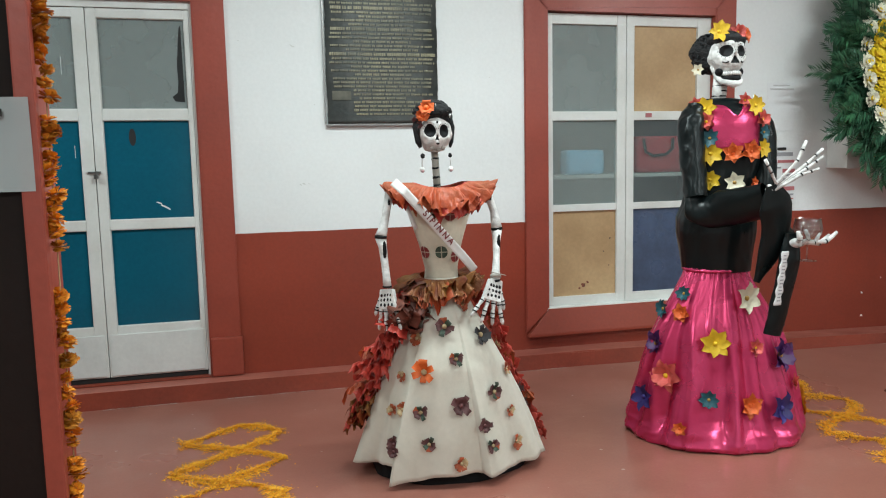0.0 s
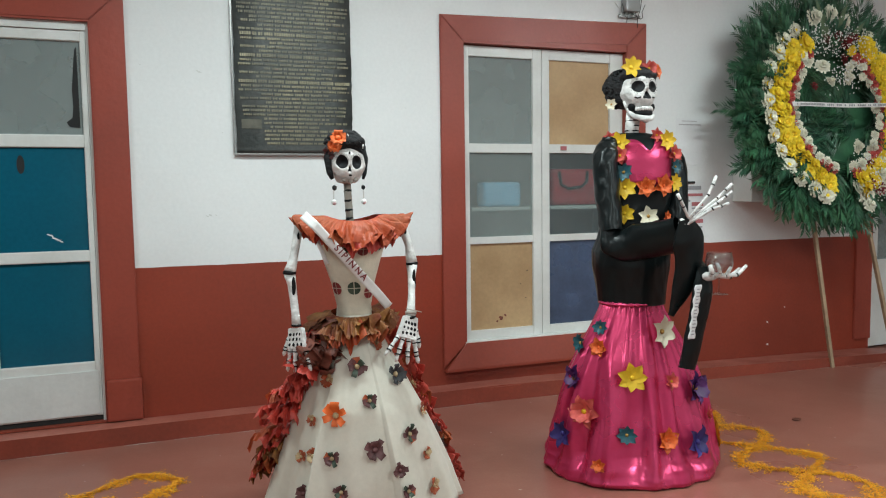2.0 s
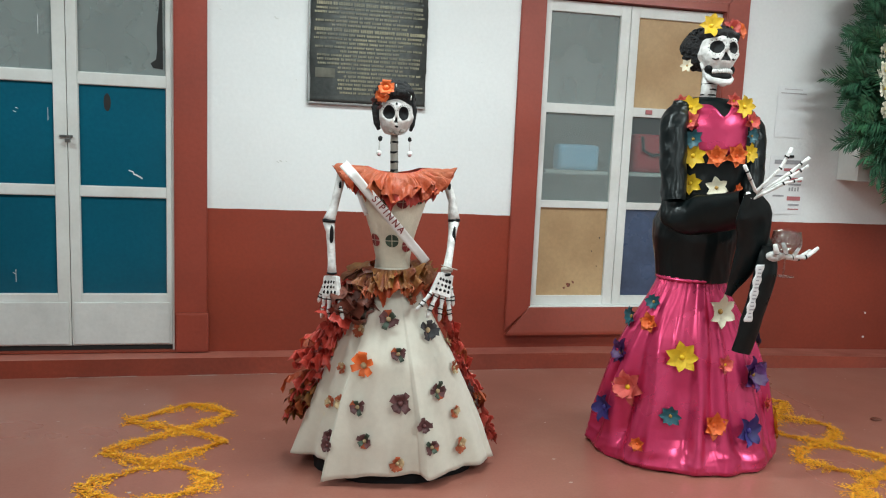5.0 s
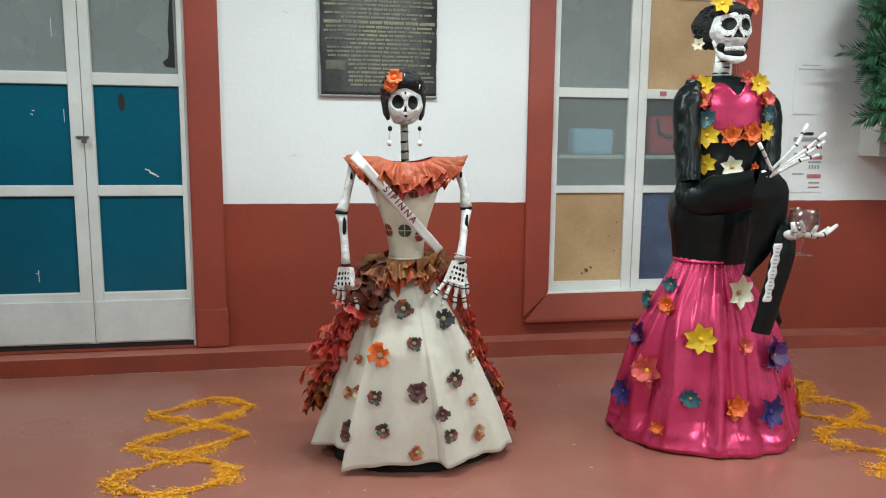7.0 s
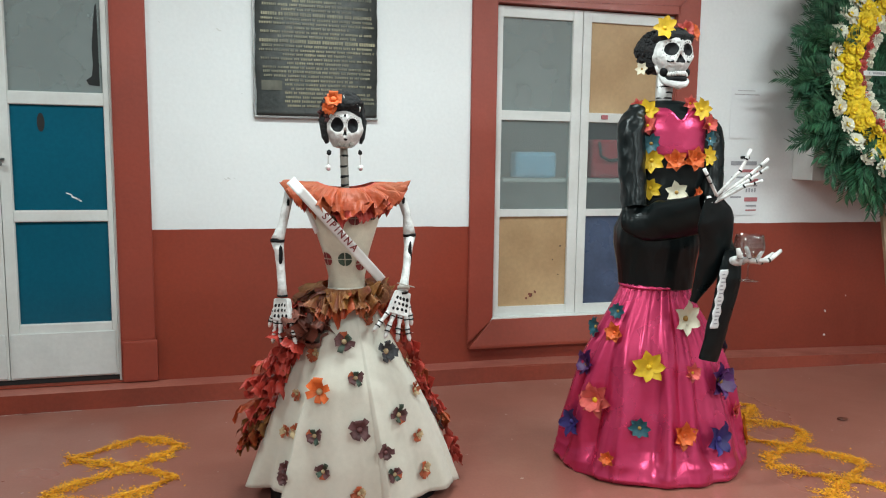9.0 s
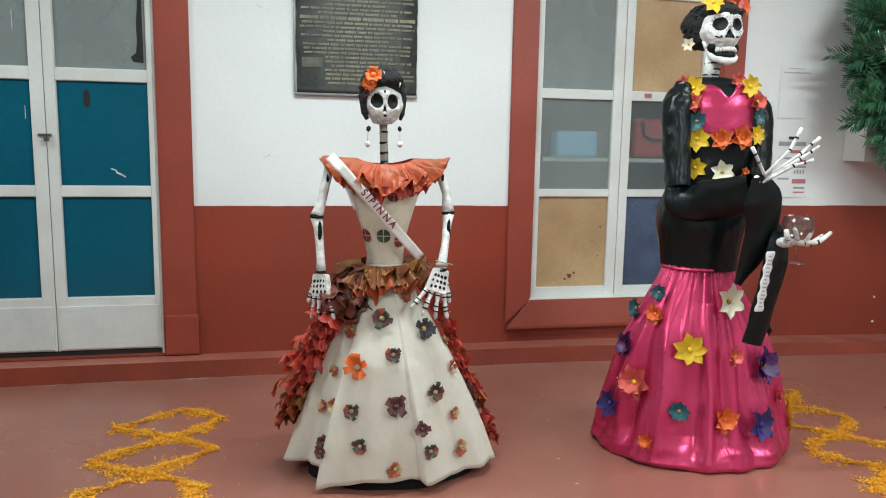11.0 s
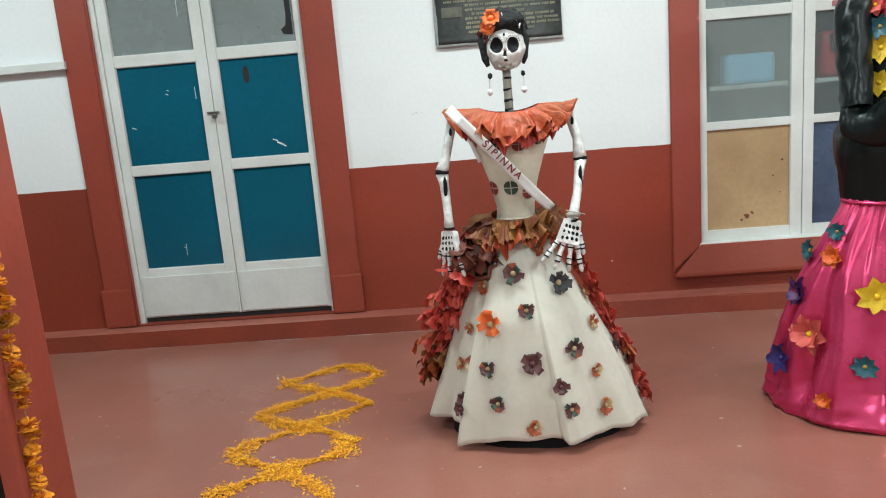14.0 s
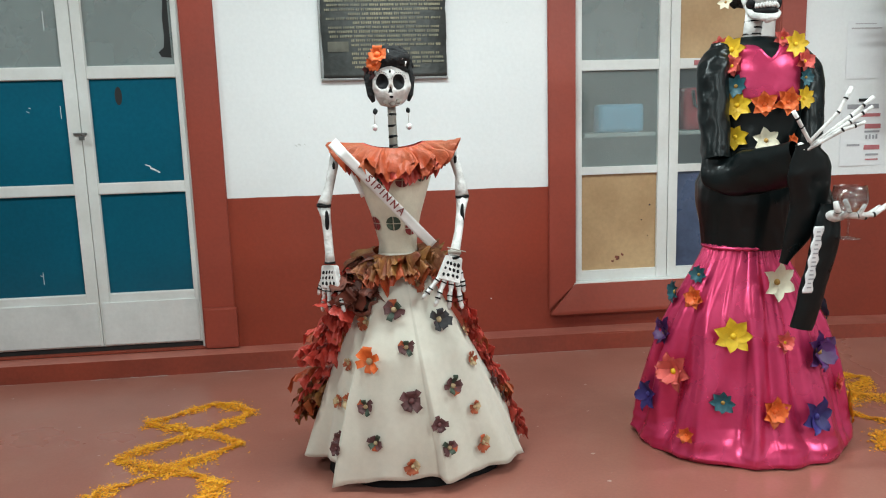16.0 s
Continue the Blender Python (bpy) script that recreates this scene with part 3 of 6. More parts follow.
def moved(bm, by):
    bmesh.ops.translate(bm, verts=bm.verts, vec=Vector(by))
    return bm


def lumpy(bm, amount=0.0035):
    """The uneven hand-modelled skin of papier-mache."""
    for v in bm.verts:
        v.co += noise.noise_vector(v.co * 26) * amount + noise.noise_vector(v.co * 70) * amount * 0.4
    return bm


def local(bm, ob):
    return moved(bm, -ob.matrix_basis.translation)


def thicken(ob, t=0.004):
    md = ob.modifiers.new("thickness", "SOLIDIFY")
    md.thickness, md.offset = t, -1
    return ob


def surface_pose(profile, deg, z, out=0.0, roll=0.0, size=1.0, lift=12, turn=0.0):
    """Pose of a flower that sits on a profile at an angle from its front, facing outwards."""
    cx, cy, rx, ry = section(profile, z)
    th = radians(deg)
    n = Vector((math.sin(th) / rx, -math.cos(th) / ry, 0)).normalized()
    n = (n + Vector((0, 0, math.tan(radians(lift))))).normalized()
    spin = Matrix.Rotation(radians(turn), 3, "Z")
    n = spin @ n
    p = Vector((cx, cy, z)) + spin @ Vector((rx * math.sin(th), -ry * math.cos(th), 0)) + n * out
    return Matrix.Translation(p) @ n.to_track_quat("Z", "Y").to_matrix().to_4x4() @ pose(0, 0, 0, 0, 0, roll) @ Matrix.Scale(size, 4)


def petal(bm, ang, r0, r1, w, cup, tip=0.0, mi=0, curl=0.0, z0=0.0):
    """One petal: a leaf-shaped cupped sheet; tip 0 pointed, 1 blunt."""
    ca, sa = math.cos(ang), math.sin(ang)

    def fn(u, v):
        r = r0 + (r1 - r0) * v
        ww = w * (math.sin(math.pi * min(1, v * 0.62 + 0.18)) ** 0.8 if tip == 0 else (0.45 + 0.55 * min(1, v * 2.2)))
        if tip == 0:
            ww *= (1 - v ** 3)
        x = (u - 0.5) * 2 * ww
        z = z0 + cup * v ** 1.4 + abs(u - 0.5) * w * 0.5 - curl * max(0, v - 0.6) ** 2 * 6 * cup
        return (r * ca - x * sa, r * sa + x * ca, z)
    return grid_surface(fn, 2, 4, bm=bm, mi=mi)


def paper_flower(n, r, w, cup, seed, layers=1, curl=0.6):
    rnd = random.Random(seed)
    bm = bmesh.new()
    for k in range(layers):
        for i in range(n):
            a = 2 * math.pi * (i + 0.5 * k) / n + rnd.uniform(-0.1, 0.1)
            petal(bm, a, r * 0.08, r * rnd.uniform(0.88, 1.08) * (1 - 0.3 * k), w * rnd.uniform(0.85, 1.1), cup * rnd.uniform(0.6, 1.4) * (1 + 0.7 * k), 0, 0, curl, 0.004 * k)
    return bm


def cloth_flower(n, r, w, seed, mats=1):
    rnd = random.Random(seed)
    bm = bmesh.new()
    for i in range(n):
        a = 2 * math.pi * i / n + rnd.uniform(-0.15, 0.15)
        petal(bm, a, r * 0.1, r * rnd.uniform(0.7, 1.05), w * rnd.uniform(0.85, 1.3), r * rnd.uniform(0.25, 0.95), 1, rnd.randrange(mats), 0.5)
    return bm


def centre_mesh(name, r, material):
    return mesh_of(name, blob((0, 0, r * 0.5), r, r, r * 0.8, 2, rough=0.35), material)


FLOWER_KINDS = {}


def flower_kind(key, bm, materials, centre_r, centre_mat):
    FLOWER_KINDS[key] = (mesh_of("flower_" + key, bm, materials), centre_mesh("centre_" + key, centre_r, centre_mat))


def put_flower(key, parent, m, label="", name="flower"):
    """A flower of a kind, with its centre as a part of it, at the world pose m."""
    a, b = FLOWER_KINDS[key]
    ob = new(name, a)
    ob.parent = parent
    ob.matrix_basis = parent.matrix_basis.inverted() @ m
    tagged(ob, label)
    c = new("flower_centre", b)
    c.parent = ob
    return ob


for i, (key, m, cm) in enumerate((("yellow", M_YELLOW, M_YELLOW), ("orange", M_ORANGE, M_ORANGE), ("coral", M_CORAL, M_YELLOW), ("teal", M_TEALP, M_STAMEN), ("purple", M_PURPLE, M_STAMEN),
                                  ("indigo", M_INDIGO, M_INDIGO), ("cream", M_CREAMP, M_STAMEN))):
    n = {"yellow": 7, "cream": 6, "teal": 8}.get(key, 6)
    flower_kind(key, paper_flower(n, 0.075, 0.027, 0.03, i, 2 if key in ("orange", "coral", "purple") else 1), m, 0.012, cm)
for i, (key, ms, cm) in enumerate((("rustgreen", (M_RUST, M_GREEN, M_PLUM), M_BEIGE), ("grey", (M_GREYP,), M_BEIGE), ("plum", (M_PLUM,), M_PLUM), ("tangerine", (M_ORANGE,), M_BEIGE), ("rustplum", (M_RUST, M_PLUM, M_BEIGE), M_BEIGE))):
    flower_kind(key, cloth_flower({"tangerine": 6, "grey": 7}.get(key, 7), 0.037, 0.0108 if key != "tangerine" else 0.011, 40 + i, len(ms)), ms, 0.009, cm)


# ---- bones ----
def hand(bm, wrist, down, side, size, spread=0.35, bend=0.0, rings=True):
    """A painted papier-mache hand: palm, four fingers and a thumb with dark joint lines."""
    d, s = Vector(down).normalized(), Vector(side).normalized()
    s = (s - d * s.dot(d)).normalized()
    w = Vector(wrist)
    n = d.cross(s)
    pal = size * 0.45
    t = box(-0.5, 0.5, -0.5, 0.5, -0.5, 0.5, 0.12)
    for v in t.verts:
        v.co.x *= 0.78 + 0.3 * (v.co.z + 0.5)
    mm = Matrix((s * size * 0.4, n * size * 0.15, d * pal)).transposed().to_4x4()
    join(bm, t, 0, Matrix.Translation(w + d * pal * 0.55) @ mm)
    if rings:
        for i in range(4):
            for j in range(3):
                c = w + d * pal * (0.35 + 0.24 * j) + s * size * (i - 1.5) * 0.085 * (0.85 + 0.1 * j)
                for sg in (1, -1):
                    blob(c + n * size * 0.073 * sg, size * 0.034, size * 0.016, size * 0.044, 1, bm, 1)
    for i in range(5):
        if i == 4:
            base, dd, ln = w + d * pal * 0.5 - s * size * 0.17, (d * 0.9 - s * 0.42), size * 0.42
        else:
            k = (i - 1.5) / 1.5
            base, dd, ln = w + d * pal * 0.98 + s * size * 0.17 * k, d + s * spread * k, size * (0.58 - 0.06 * abs(k))
        dd = dd.normalized()
        pts = [base + dd * ln * f + n * bend * ln * f * f for f in (0, 0.16, 0.36, 0.52, 0.7, 0.88, 1)]
        r = size * 0.048
        tube(pts, [r, r * 1.15, r * 0.8, r * 1.1, r * 0.75, r * 0.85, r * 0.35], 7, bm, 0)
        for f in (1, 3, 4):
            q = pts[f]
            tube([q - dd * r * 0.25, q + dd * r * 0.25], r * 1.22, 7, bm, 1)
    return bm


def skull(bm, c, sx, sz, yaw=0.0, tilt=0.0, jaw_open=0.0, jaw=0.3, long=1.0, teeth=True, eyes=(0.4, 0.285, 0.29)):
    """A plain painted skull; face towards -y before the turn."""
    t = bmesh.new()
    bmesh.ops.create_icosphere(t, subdivisions=6, radius=1)
    for v in t.verts:
        x, y, z = v.co
        low = max(0.0, -z - 0.05)
        w = 1 - jaw * low ** 1.3 + 0.06 * math.exp(-((z + 0.15) / 0.18) ** 2)
        yy = y * (1.1 if y > 0 else 1.0)
        if y < 0 and z < 0:
            yy = y * (1 + (long - 1) * 2.2 * low)
        if y > 0 and z < -0.2:
            yy *= 1 - 0.6 * (-0.2 - z)
        for ex in (-eyes[0], eyes[0]):
            g = math.exp(-(((x - ex) / (eyes[1] * 0.85)) ** 2 + ((z - 0.1) / 0.25) ** 2))
            if y < 0:
                yy += 0.26 * g
        if y < 0:
            yy += 0.16 * math.exp(-((x / 0.1) ** 2 + ((z + 0.2) / 0.13) ** 2))
            yy -= 0.05 * math.exp(-((x / 0.35) ** 2 + ((z + 0.55) / 0.2) ** 2))
        if z < -0.78:
            z = -0.78 + (z + 0.78) * 0.45
            yy = yy * 1.0 - 0.12 * (1 if y < 0 else 0)
        if z < 0:
            z *= long
        v.co = Vector((x * w * sx, yy * sx * 1.12, z * sz))
    src = {}
    for f in t.faces:
        f.smooth = True
        p = f.calc_center_median()
        x, y, z = p.x / sx, p.y / sx, p.z / sz
        mi = 0
        if y < 0:
            if any(((x - e) / eyes[1]) ** 2 + ((z - 0.1) / eyes[2]) ** 2 < 1 for e in (-eyes[0], eyes[0])):
                mi = 1
            if abs(x) < (0.17 if jaw_open else 0.12) * (1 - (z + 0.3) / 0.25) and (-0.42 if jaw_open else -0.34) < z < -0.1:
                mi = 1
        src[f] = mi
    keep = [src[f] for f in t.faces]
    me = bpy.data.meshes.new("tmp")
    for f, k in zip(t.faces, keep):
        f.material_index = k
    bmesh.ops.transform(t, matrix=Matrix.Translation(c) @ pose(0, 0, 0, tilt, 0, yaw), verts=t.verts)
    t.to_mesh(me)
    t.free()
    bm.from_mesh(me)
    bpy.data.meshes.remove(me)
    base = Matrix.Translation(c) @ pose(0, 0, 0, tilt, 0, yaw)
    if jaw_open:
        # upper teeth, dark open mouth and a separate lower jaw
        def at(x, y, z):
            return base @ Vector((x * sx, y * sx, z * sz))
        for i in range(11):
            a = (i - 5) * 0.22
            blob(at(0.56 * math.sin(a), -0.4 - 0.6 * math.cos(a), -0.83), sx * 0.075, sx * 0.06, sz * 0.1, 2, bm, 0)
        blob(at(0, -0.42, -1.03), sx * 0.6, sx * 0.6, sz * 0.25, 3, bm, 1)
        jp = [at(0.66 * math.sin(a), 0.12 - 1.06 * max(0, math.cos(a)) ** 0.8, -0.76 - 0.5 * max(0, math.cos(a)) ** 0.6) for a in (math.pi * (k / 16 - 0.5) for k in range(17))]
        tube(jp, [sx * (0.13 + 0.05 * math.sin(math.pi * k / 16)) for k in range(17)], 10, bm, 0)
        tube([at(-0.68, 0.12, -0.78), at(-0.8, 0.16, -0.4)], sx * 0.13, 10, bm, 0)
        tube([at(0.68, 0.12, -0.78), at(0.8, 0.16, -0.4)], sx * 0.13, 10, bm, 0)
        blob(at(0, -0.9, -1.3), sx * 0.26, sx * 0.2, sz * 0.15, 2, bm, 0)
        for s in (-1, 1):
            blob(at(0.62 * s, -0.32, -0.72), sx * 0.17, sx * 0.3, sz * 0.2, 2, bm, 1)
            tube([at(0.62 * s, -0.74, -0.32), at(0.5 * s, -0.88, -0.38), at(0.36 * s, -1.0, -0.36)], [sx * 0.05, sx * 0.03, sx * 0.05], 6, bm, 1)
    if not teeth and not jaw_open:
        blob(base @ Vector((0.03 * sx, -0.98 * sx, -0.46 * sz)), sx * 0.15, sx * 0.06, sz * 0.09, 2, bm, 1)
        for x, z in ((-0.28, -0.7), (0.05, -0.74), (0.34, -0.68)):
            blob(base @ Vector((x * sx, -0.86 * sx, z * sz)), sx * 0.14, sx * 0.035, sz * 0.10, 2, bm, 4, rough=0.5)
    # brow and cheek markings
    for ex in (-eyes[0], eyes[0]):
        for k in range(14 if jaw_open else 9):
            a = 2 * math.pi * k / 14 if jaw_open else math.pi * (0.1 + 0.8 * k / 8)
            x, z = ex + (eyes[1] + 0.06) * math.cos(a), 0.1 + (eyes[2] + 0.055) * math.sin(a)
            yy = -math.sqrt(max(0.02, 1 - x * x - z * z)) * 1.12 - 0.004
            blob(base @ Vector((x * sx, yy * sx, z * sz)), sx * 0.025, sx * 0.02, sz * 0.022, 1, bm, 1)
    blob(base @ Vector((0, -1.0 * sx, 0.48 * sz)), sx * 0.06, sx * 0.04, sz * 0.07, 1, bm, 1)
    return base


# ---- first figure: skeleton in a white gown ----
bm = bmesh.new()
HEAD1 = (0.886, 3.525, 1.487)
base = skull(bm, HEAD1, 0.071, 0.092, yaw=-5, tilt=2, jaw=0.04, teeth=False, eyes=(0.42, 0.32, 0.31))
blob((0.884, 3.55, 1.562), 0.077, 0.09, 0.062, 4, bm, 2, rough=0.3)
for x, z, r in ((0.876, 1.598, 20), (0.925, 1.582, -30), (0.94, 1.555, -70)):
    tube([(x, 3.462, z + 0.009), (x + 0.004 * math.sin(r), 3.46, z - 0.009)], 0.0022, 5, bm, 0)
blob((0.89, 3.49, 1.575), 0.06, 0.045, 0.03, 3, bm, 2, rough=0.3)
rn = random.Random(5)
for k in range(60):
    a, e = rn.uniform(0, 2 * math.pi), rn.uniform(-0.1, 1.0)
    p = Vector((0.882 + 0.075 * math.cos(a) * math.cos(e), 3.56 + 0.072 * math.sin(a) * math.cos(e), 1.567 + 0.06 * math.sin(e)))
    if p.y < 3.5 and p.z < 1.585:
        continue
    blob(p, 0.016, 0.016, 0.014, 1, bm, 2, rough=0.4)
for s in (-1, 1):
    tube([(0.882 + 0.068 * s, 3.52, 1.57), (0.882 + 0.08 * s, 3.515, 1.51), (0.882 + 0.074 * s, 3.51, 1.45), (0.882 + 0.066 * s, 3.505, 1.425)], [0.010, 0.011, 0.009, 0.006] if s > 0 else [0.014, 0.016, 0.012, 0.007], 8, bm, 2)
    tube([(0.882 + 0.062 * s, 3.49, 1.40), (0.882 + 0.064 * s, 3.485, 1.335)], 0.0018, 5, bm, 0)
    blob((0.882 + 0.06 * s, 3.488, 1.39), 0.01, 0.01, 0.012, 1, bm, 2)
    blob((0.882 + 0.064 * s, 3.485, 1.33), 0.011, 0.011, 0.012, 2, bm, 0)
    blob((0.882 + 0.064 * s, 3.479, 1.325), 0.008, 0.007, 0.008, 1, bm, 3)
tube([(0.884, 3.53, 1.43), (0.884, 3.49, 1.22)], 0.0155, 10, bm, 4)
for z in (1.375, 1.335, 1.295, 1.262):
    y = 3.49 + 0.04 * (z - 1.22) / 0.21
    tube([(0.884, y, z - 0.005), (0.884, y, z + 0.005)], 0.0165, 10, bm, 1)
ARMS = (((0.668, 3.47, 1.235), (0.64, 3.44, 1.12), (0.618, 3.42, 1.055), (0.628, 3.40, 0.95), (0.63, 3.375, 0.85)),
        ((1.10, 3.47, 1.235), (1.122, 3.44, 1.14), (1.128, 3.42, 1.07), (1.105, 3.36, 0.95), (1.076, 3.29, 0.862)))
for k, (a, b, c, d, e) in enumerate(ARMS):
    sv, bv, cv, dv, ev = (Vector(p) for p in (a, b, c, d, e))
    tube([sv, sv.lerp(bv, 0.5), bv, bv.lerp(cv, 0.6), cv], [0.019, 0.016, 0.017, 0.022, 0.025], 10, bm, 0)
    tube([cv + Vector((0, 0, 0.004)), cv - Vector((0, 0, 0.006))], 0.0262, 10, bm, 1)
    tube([cv - Vector((0, 0, 0.006)), cv.lerp(dv, 0.4), dv, dv.lerp(ev, 0.6), ev], [0.024, 0.018, 0.015, 0.017, 0.02], 10, bm, 0)
    tube([ev + Vector((0, 0, 0.004)), ev - Vector((0, 0, 0.004))], 0.0212, 10, bm, 1)
    # dark stripe between the two forearm bones
    q = cv.lerp(dv, 0.55)
    blob(q + Vector((0.004, -0.0155, 0)), 0.008, 0.005, 0.045, 2, bm, 1)
    blob(sv.lerp(bv, 0.35) + Vector((0, -0.016, 0)), 0.006, 0.005, 0.02, 1, bm, 1)
hand(bm, (0.63, 3.375, 0.845), (0.02, -0.1, -1), (0.8, -0.6, 0), 0.188, 0.2)
hand(bm, (1.076, 3.29, 0.868), (-0.3, -0.2, -1), (-1, -0.1, 0.3), 0.195, 0.46)
tube([(1.079, 3.295, 0.886), (1.078, 3.29, 0.872)], 0.024, 10, bm, 4)
tube([(1.05, 3.268, 0.902), (1.118, 3.268, 0.884)], 0.0026, 6, bm, 4)
solid("skeleton_mannequin", moved(lumpy(bm), (-0.9, -3.5, 0)), [M_BONE, M_BLACKPAINT, M_HAIR, M_BLUSH, M_NECK],
      "white papier-mache skeleton mannequin with black hair in white gown", "mannequin", "skeleton figures", m=pose(0.9, 3.5, 0))

gown = thing("gown", 0.9, 3.5, 0.0, "white cotton gown with fabric flowers and rust crepe ruffles", "dress")


def pleat(th, at, rise, fall, back):
    """A sharp cloth edge at an angle: the sheet stands out on one side and drops behind it."""
    d = th - at
    return rise * math.exp(-d / fall) if d >= 0 else -back * math.exp(d / 0.4)


def gown_fold(th, v):
    k = 1.0 + v ** 1.2 * (pleat(th, -0.80, 0.15, 0.2, 0.07) + pleat(-th, -1.18, 0.085, 0.25, 0.02) + pleat(-th, -0.22, 0.0, 0.2, 0.0))
    if th > 0.16:
        k += v ** 1.2 * 0.105 * math.exp(-(th - 0.16) / 0.18)
    else:
        k -= v ** 1.2 * 0.045 * math.exp((th - 0.16) / 0.1)
    for a, amp, w in ((-0.42, -0.02, 0.16), (0.62, -0.035, 0.2), (0.85, 0.02, 0.1), (-1.5, 0.09, 0.22), (-1.2, -0.03, 0.1), (1.75, 0.05, 0.2), (2.6, 0.06, 0.3), (-2.5, 0.06, 0.3)):
        k += amp * v ** 1.3 * math.exp(-((th - a) / w) ** 2)
    low = max(0.0, v - 0.55) / 0.45
    k += 0.042 * low * (abs(math.sin(5.5 * th + 1.5 * noise.noise(Vector((th * 2, 0, 6))))) - 0.6) + 0.016 * low * noise.noise(Vector((th * 7, v * 1.5, 8)))
    return k + 0.014 * noise.noise(Vector((th * 2.4, v * 3, 1))) + 0.008 * noise.noise(Vector((th * 8, v * 5, 3)))


def gown_hem(th, v):
    h = 0.016 * noise.noise(Vector((th * 1.4, 3.0, 0))) + 0.012 * noise.noise(Vector((th * 4.5, 5.0, 0))) + 0.012 * math.exp(-((th + 0.15) / 0.35) ** 2) - 0.012 * math.exp(-((th - 0.2) / 0.1) ** 2)
    h += -0.03 * math.exp(-(th + 0.80) / 0.18) if th >= -0.80 else 0.03 * math.exp((th + 0.8) / 0.5)
    return v ** 6 * h


thicken(part("skirt", local(shell(GOWN, gown_fold, 288, 44, gown_hem), gown), M_CREAM, gown, "cream cotton skirt with stiff folds", True), 0.002)
# black shell added inside the skirt as the dark shade under the hem
part("hem_shade", local(shell(tuple((z, cx, cy, rx * 0.88, ry * 0.88) for z, cx, cy, rx, ry in ((0.5, 0.9, 3.48, 0.24, 0.21), (0.001, 0.935, 3.56, 0.41, 0.33))), lambda th, v: 1 + 0.02 * math.sin(9 * th), 48, 4), gown), M_BLACKPAINT, gown, "black shell standing in for shade under the hem", True)
thicken(part("bodice", local(shell(BODICE, lambda th, v: 1 + 0.01 * noise.noise(Vector((th * 3, v * 6, 0))), 48, 14), gown), M_CORSET, gown, "ecru bodice printed with quartered rounds", True))


def print_round(deg, z, r, material):
    """A quartered round printed on the bodice."""
    b2 = bmesh.new()
    for q in range(4):
        a0 = q * math.pi / 2
        c = (0.1 * r * math.cos(a0 + math.pi / 4), 0.1 * r * math.sin(a0 + math.pi / 4))
        pts = [c] + [(c[0] + 0.92 * r * math.cos(a0 + i * math.pi / 12), c[1] + 0.92 * r * math.sin(a0 + i * math.pi / 12)) for i in range(7)]
        vs = []
        for px, pz in pts:
            cx, cy, rx, ry = section(BODICE, z + pz)
            th = radians(deg) + px / rx
            vs.append(b2.verts.new((cx + (rx + 0.0035) * math.sin(th), cy - (ry + 0.0035) * math.cos(th), z + pz)))
        b2.faces.new(vs)
    part("printed_round", local(b2, gown), material, gown)


for deg, z, mt in ((-10, 0.982, M_GREEN), (-62, 0.981, M_REDTEXT), (36, 0.962, M_REDTEXT), (-24, 1.150, M_GREEN), (10, 1.140, M_REDTEXT), (44, 1.157, M_GREEN)):
    print_round(deg, z, 0.026, mt)


def ruffle_ring(c, rin, rout, z_in, z_out, waves, amp, seed, nu=320):
    """A gathered ring of paper; rin and rout are (half width, half depth), z_in and z_out functions of the angle."""
    def fn(u, v):
        th = 2 * math.pi * u
        k = v ** 0.8
        g = amp * v * (0.9 * math.sin(waves * th + 9.0 * noise.noise(Vector((math.cos(th) * 1.6, math.sin(th) * 1.6, seed)))) + 2.2 * noise.noise(Vector((math.cos(th) * 6, math.sin(th) * 6, seed + v)))
                       + 1.3 * noise.noise(Vector((math.cos(th) * 16, math.sin(th) * 18, seed + 2 * v))))
        rx = rin[0] + (rout[0] - rin[0]) * k + g * 0.6
        ry = rin[1] + (rout[1] - rin[1]) * k + g * 0.6
        jag = 0.016 * v ** 3 * noise.noise(Vector((math.cos(th) * 14, math.sin(th) * 14, seed + 4)))
        z = z_in(th) + (z_out(th) - z_in(th)) * v + g + jag + 0.004 * math.sin(46 * th + 6 * noise.noise(Vector((math.cos(th) * 3, math.sin(th) * 3, seed)))) * math.sin(math.pi * min(1, v * 1.1))
        st = math.copysign(abs(math.sin(th)) ** 0.8, math.sin(th))
        ct = math.copysign(abs(math.cos(th)) ** 0.7, math.cos(th))
        return (c[0] + rx * st, c[1] - ry * ct, z)
    return grid_surface(fn, nu, 8, closed_u=True)


for i, (ro, dz, m) in enumerate((((0.23, 0.15), 0.0, M_TISSUE), ((0.222, 0.16), -0.028, M_TISSUE), ((0.2, 0.145), -0.05, M_TISSUE_RED))):
    b2 = ruffle_ring((0.88, 3.455), (0.13 - 0.01 * i, 0.085), ro, lambda th: 1.255 + 0.022 * math.sin(th) ** 2, lambda th, d=dz: 1.185 + 0.06 * math.sin(th) ** 2 + d * (1 - 0.4 * math.sin(th) ** 2), 13 + 3 * i, 0.019, 3.0 + i)
    part("collar_ruffle", local(b2, gown), m, gown, "red and orange crepe collar ruffle" if i == 0 else "", True)
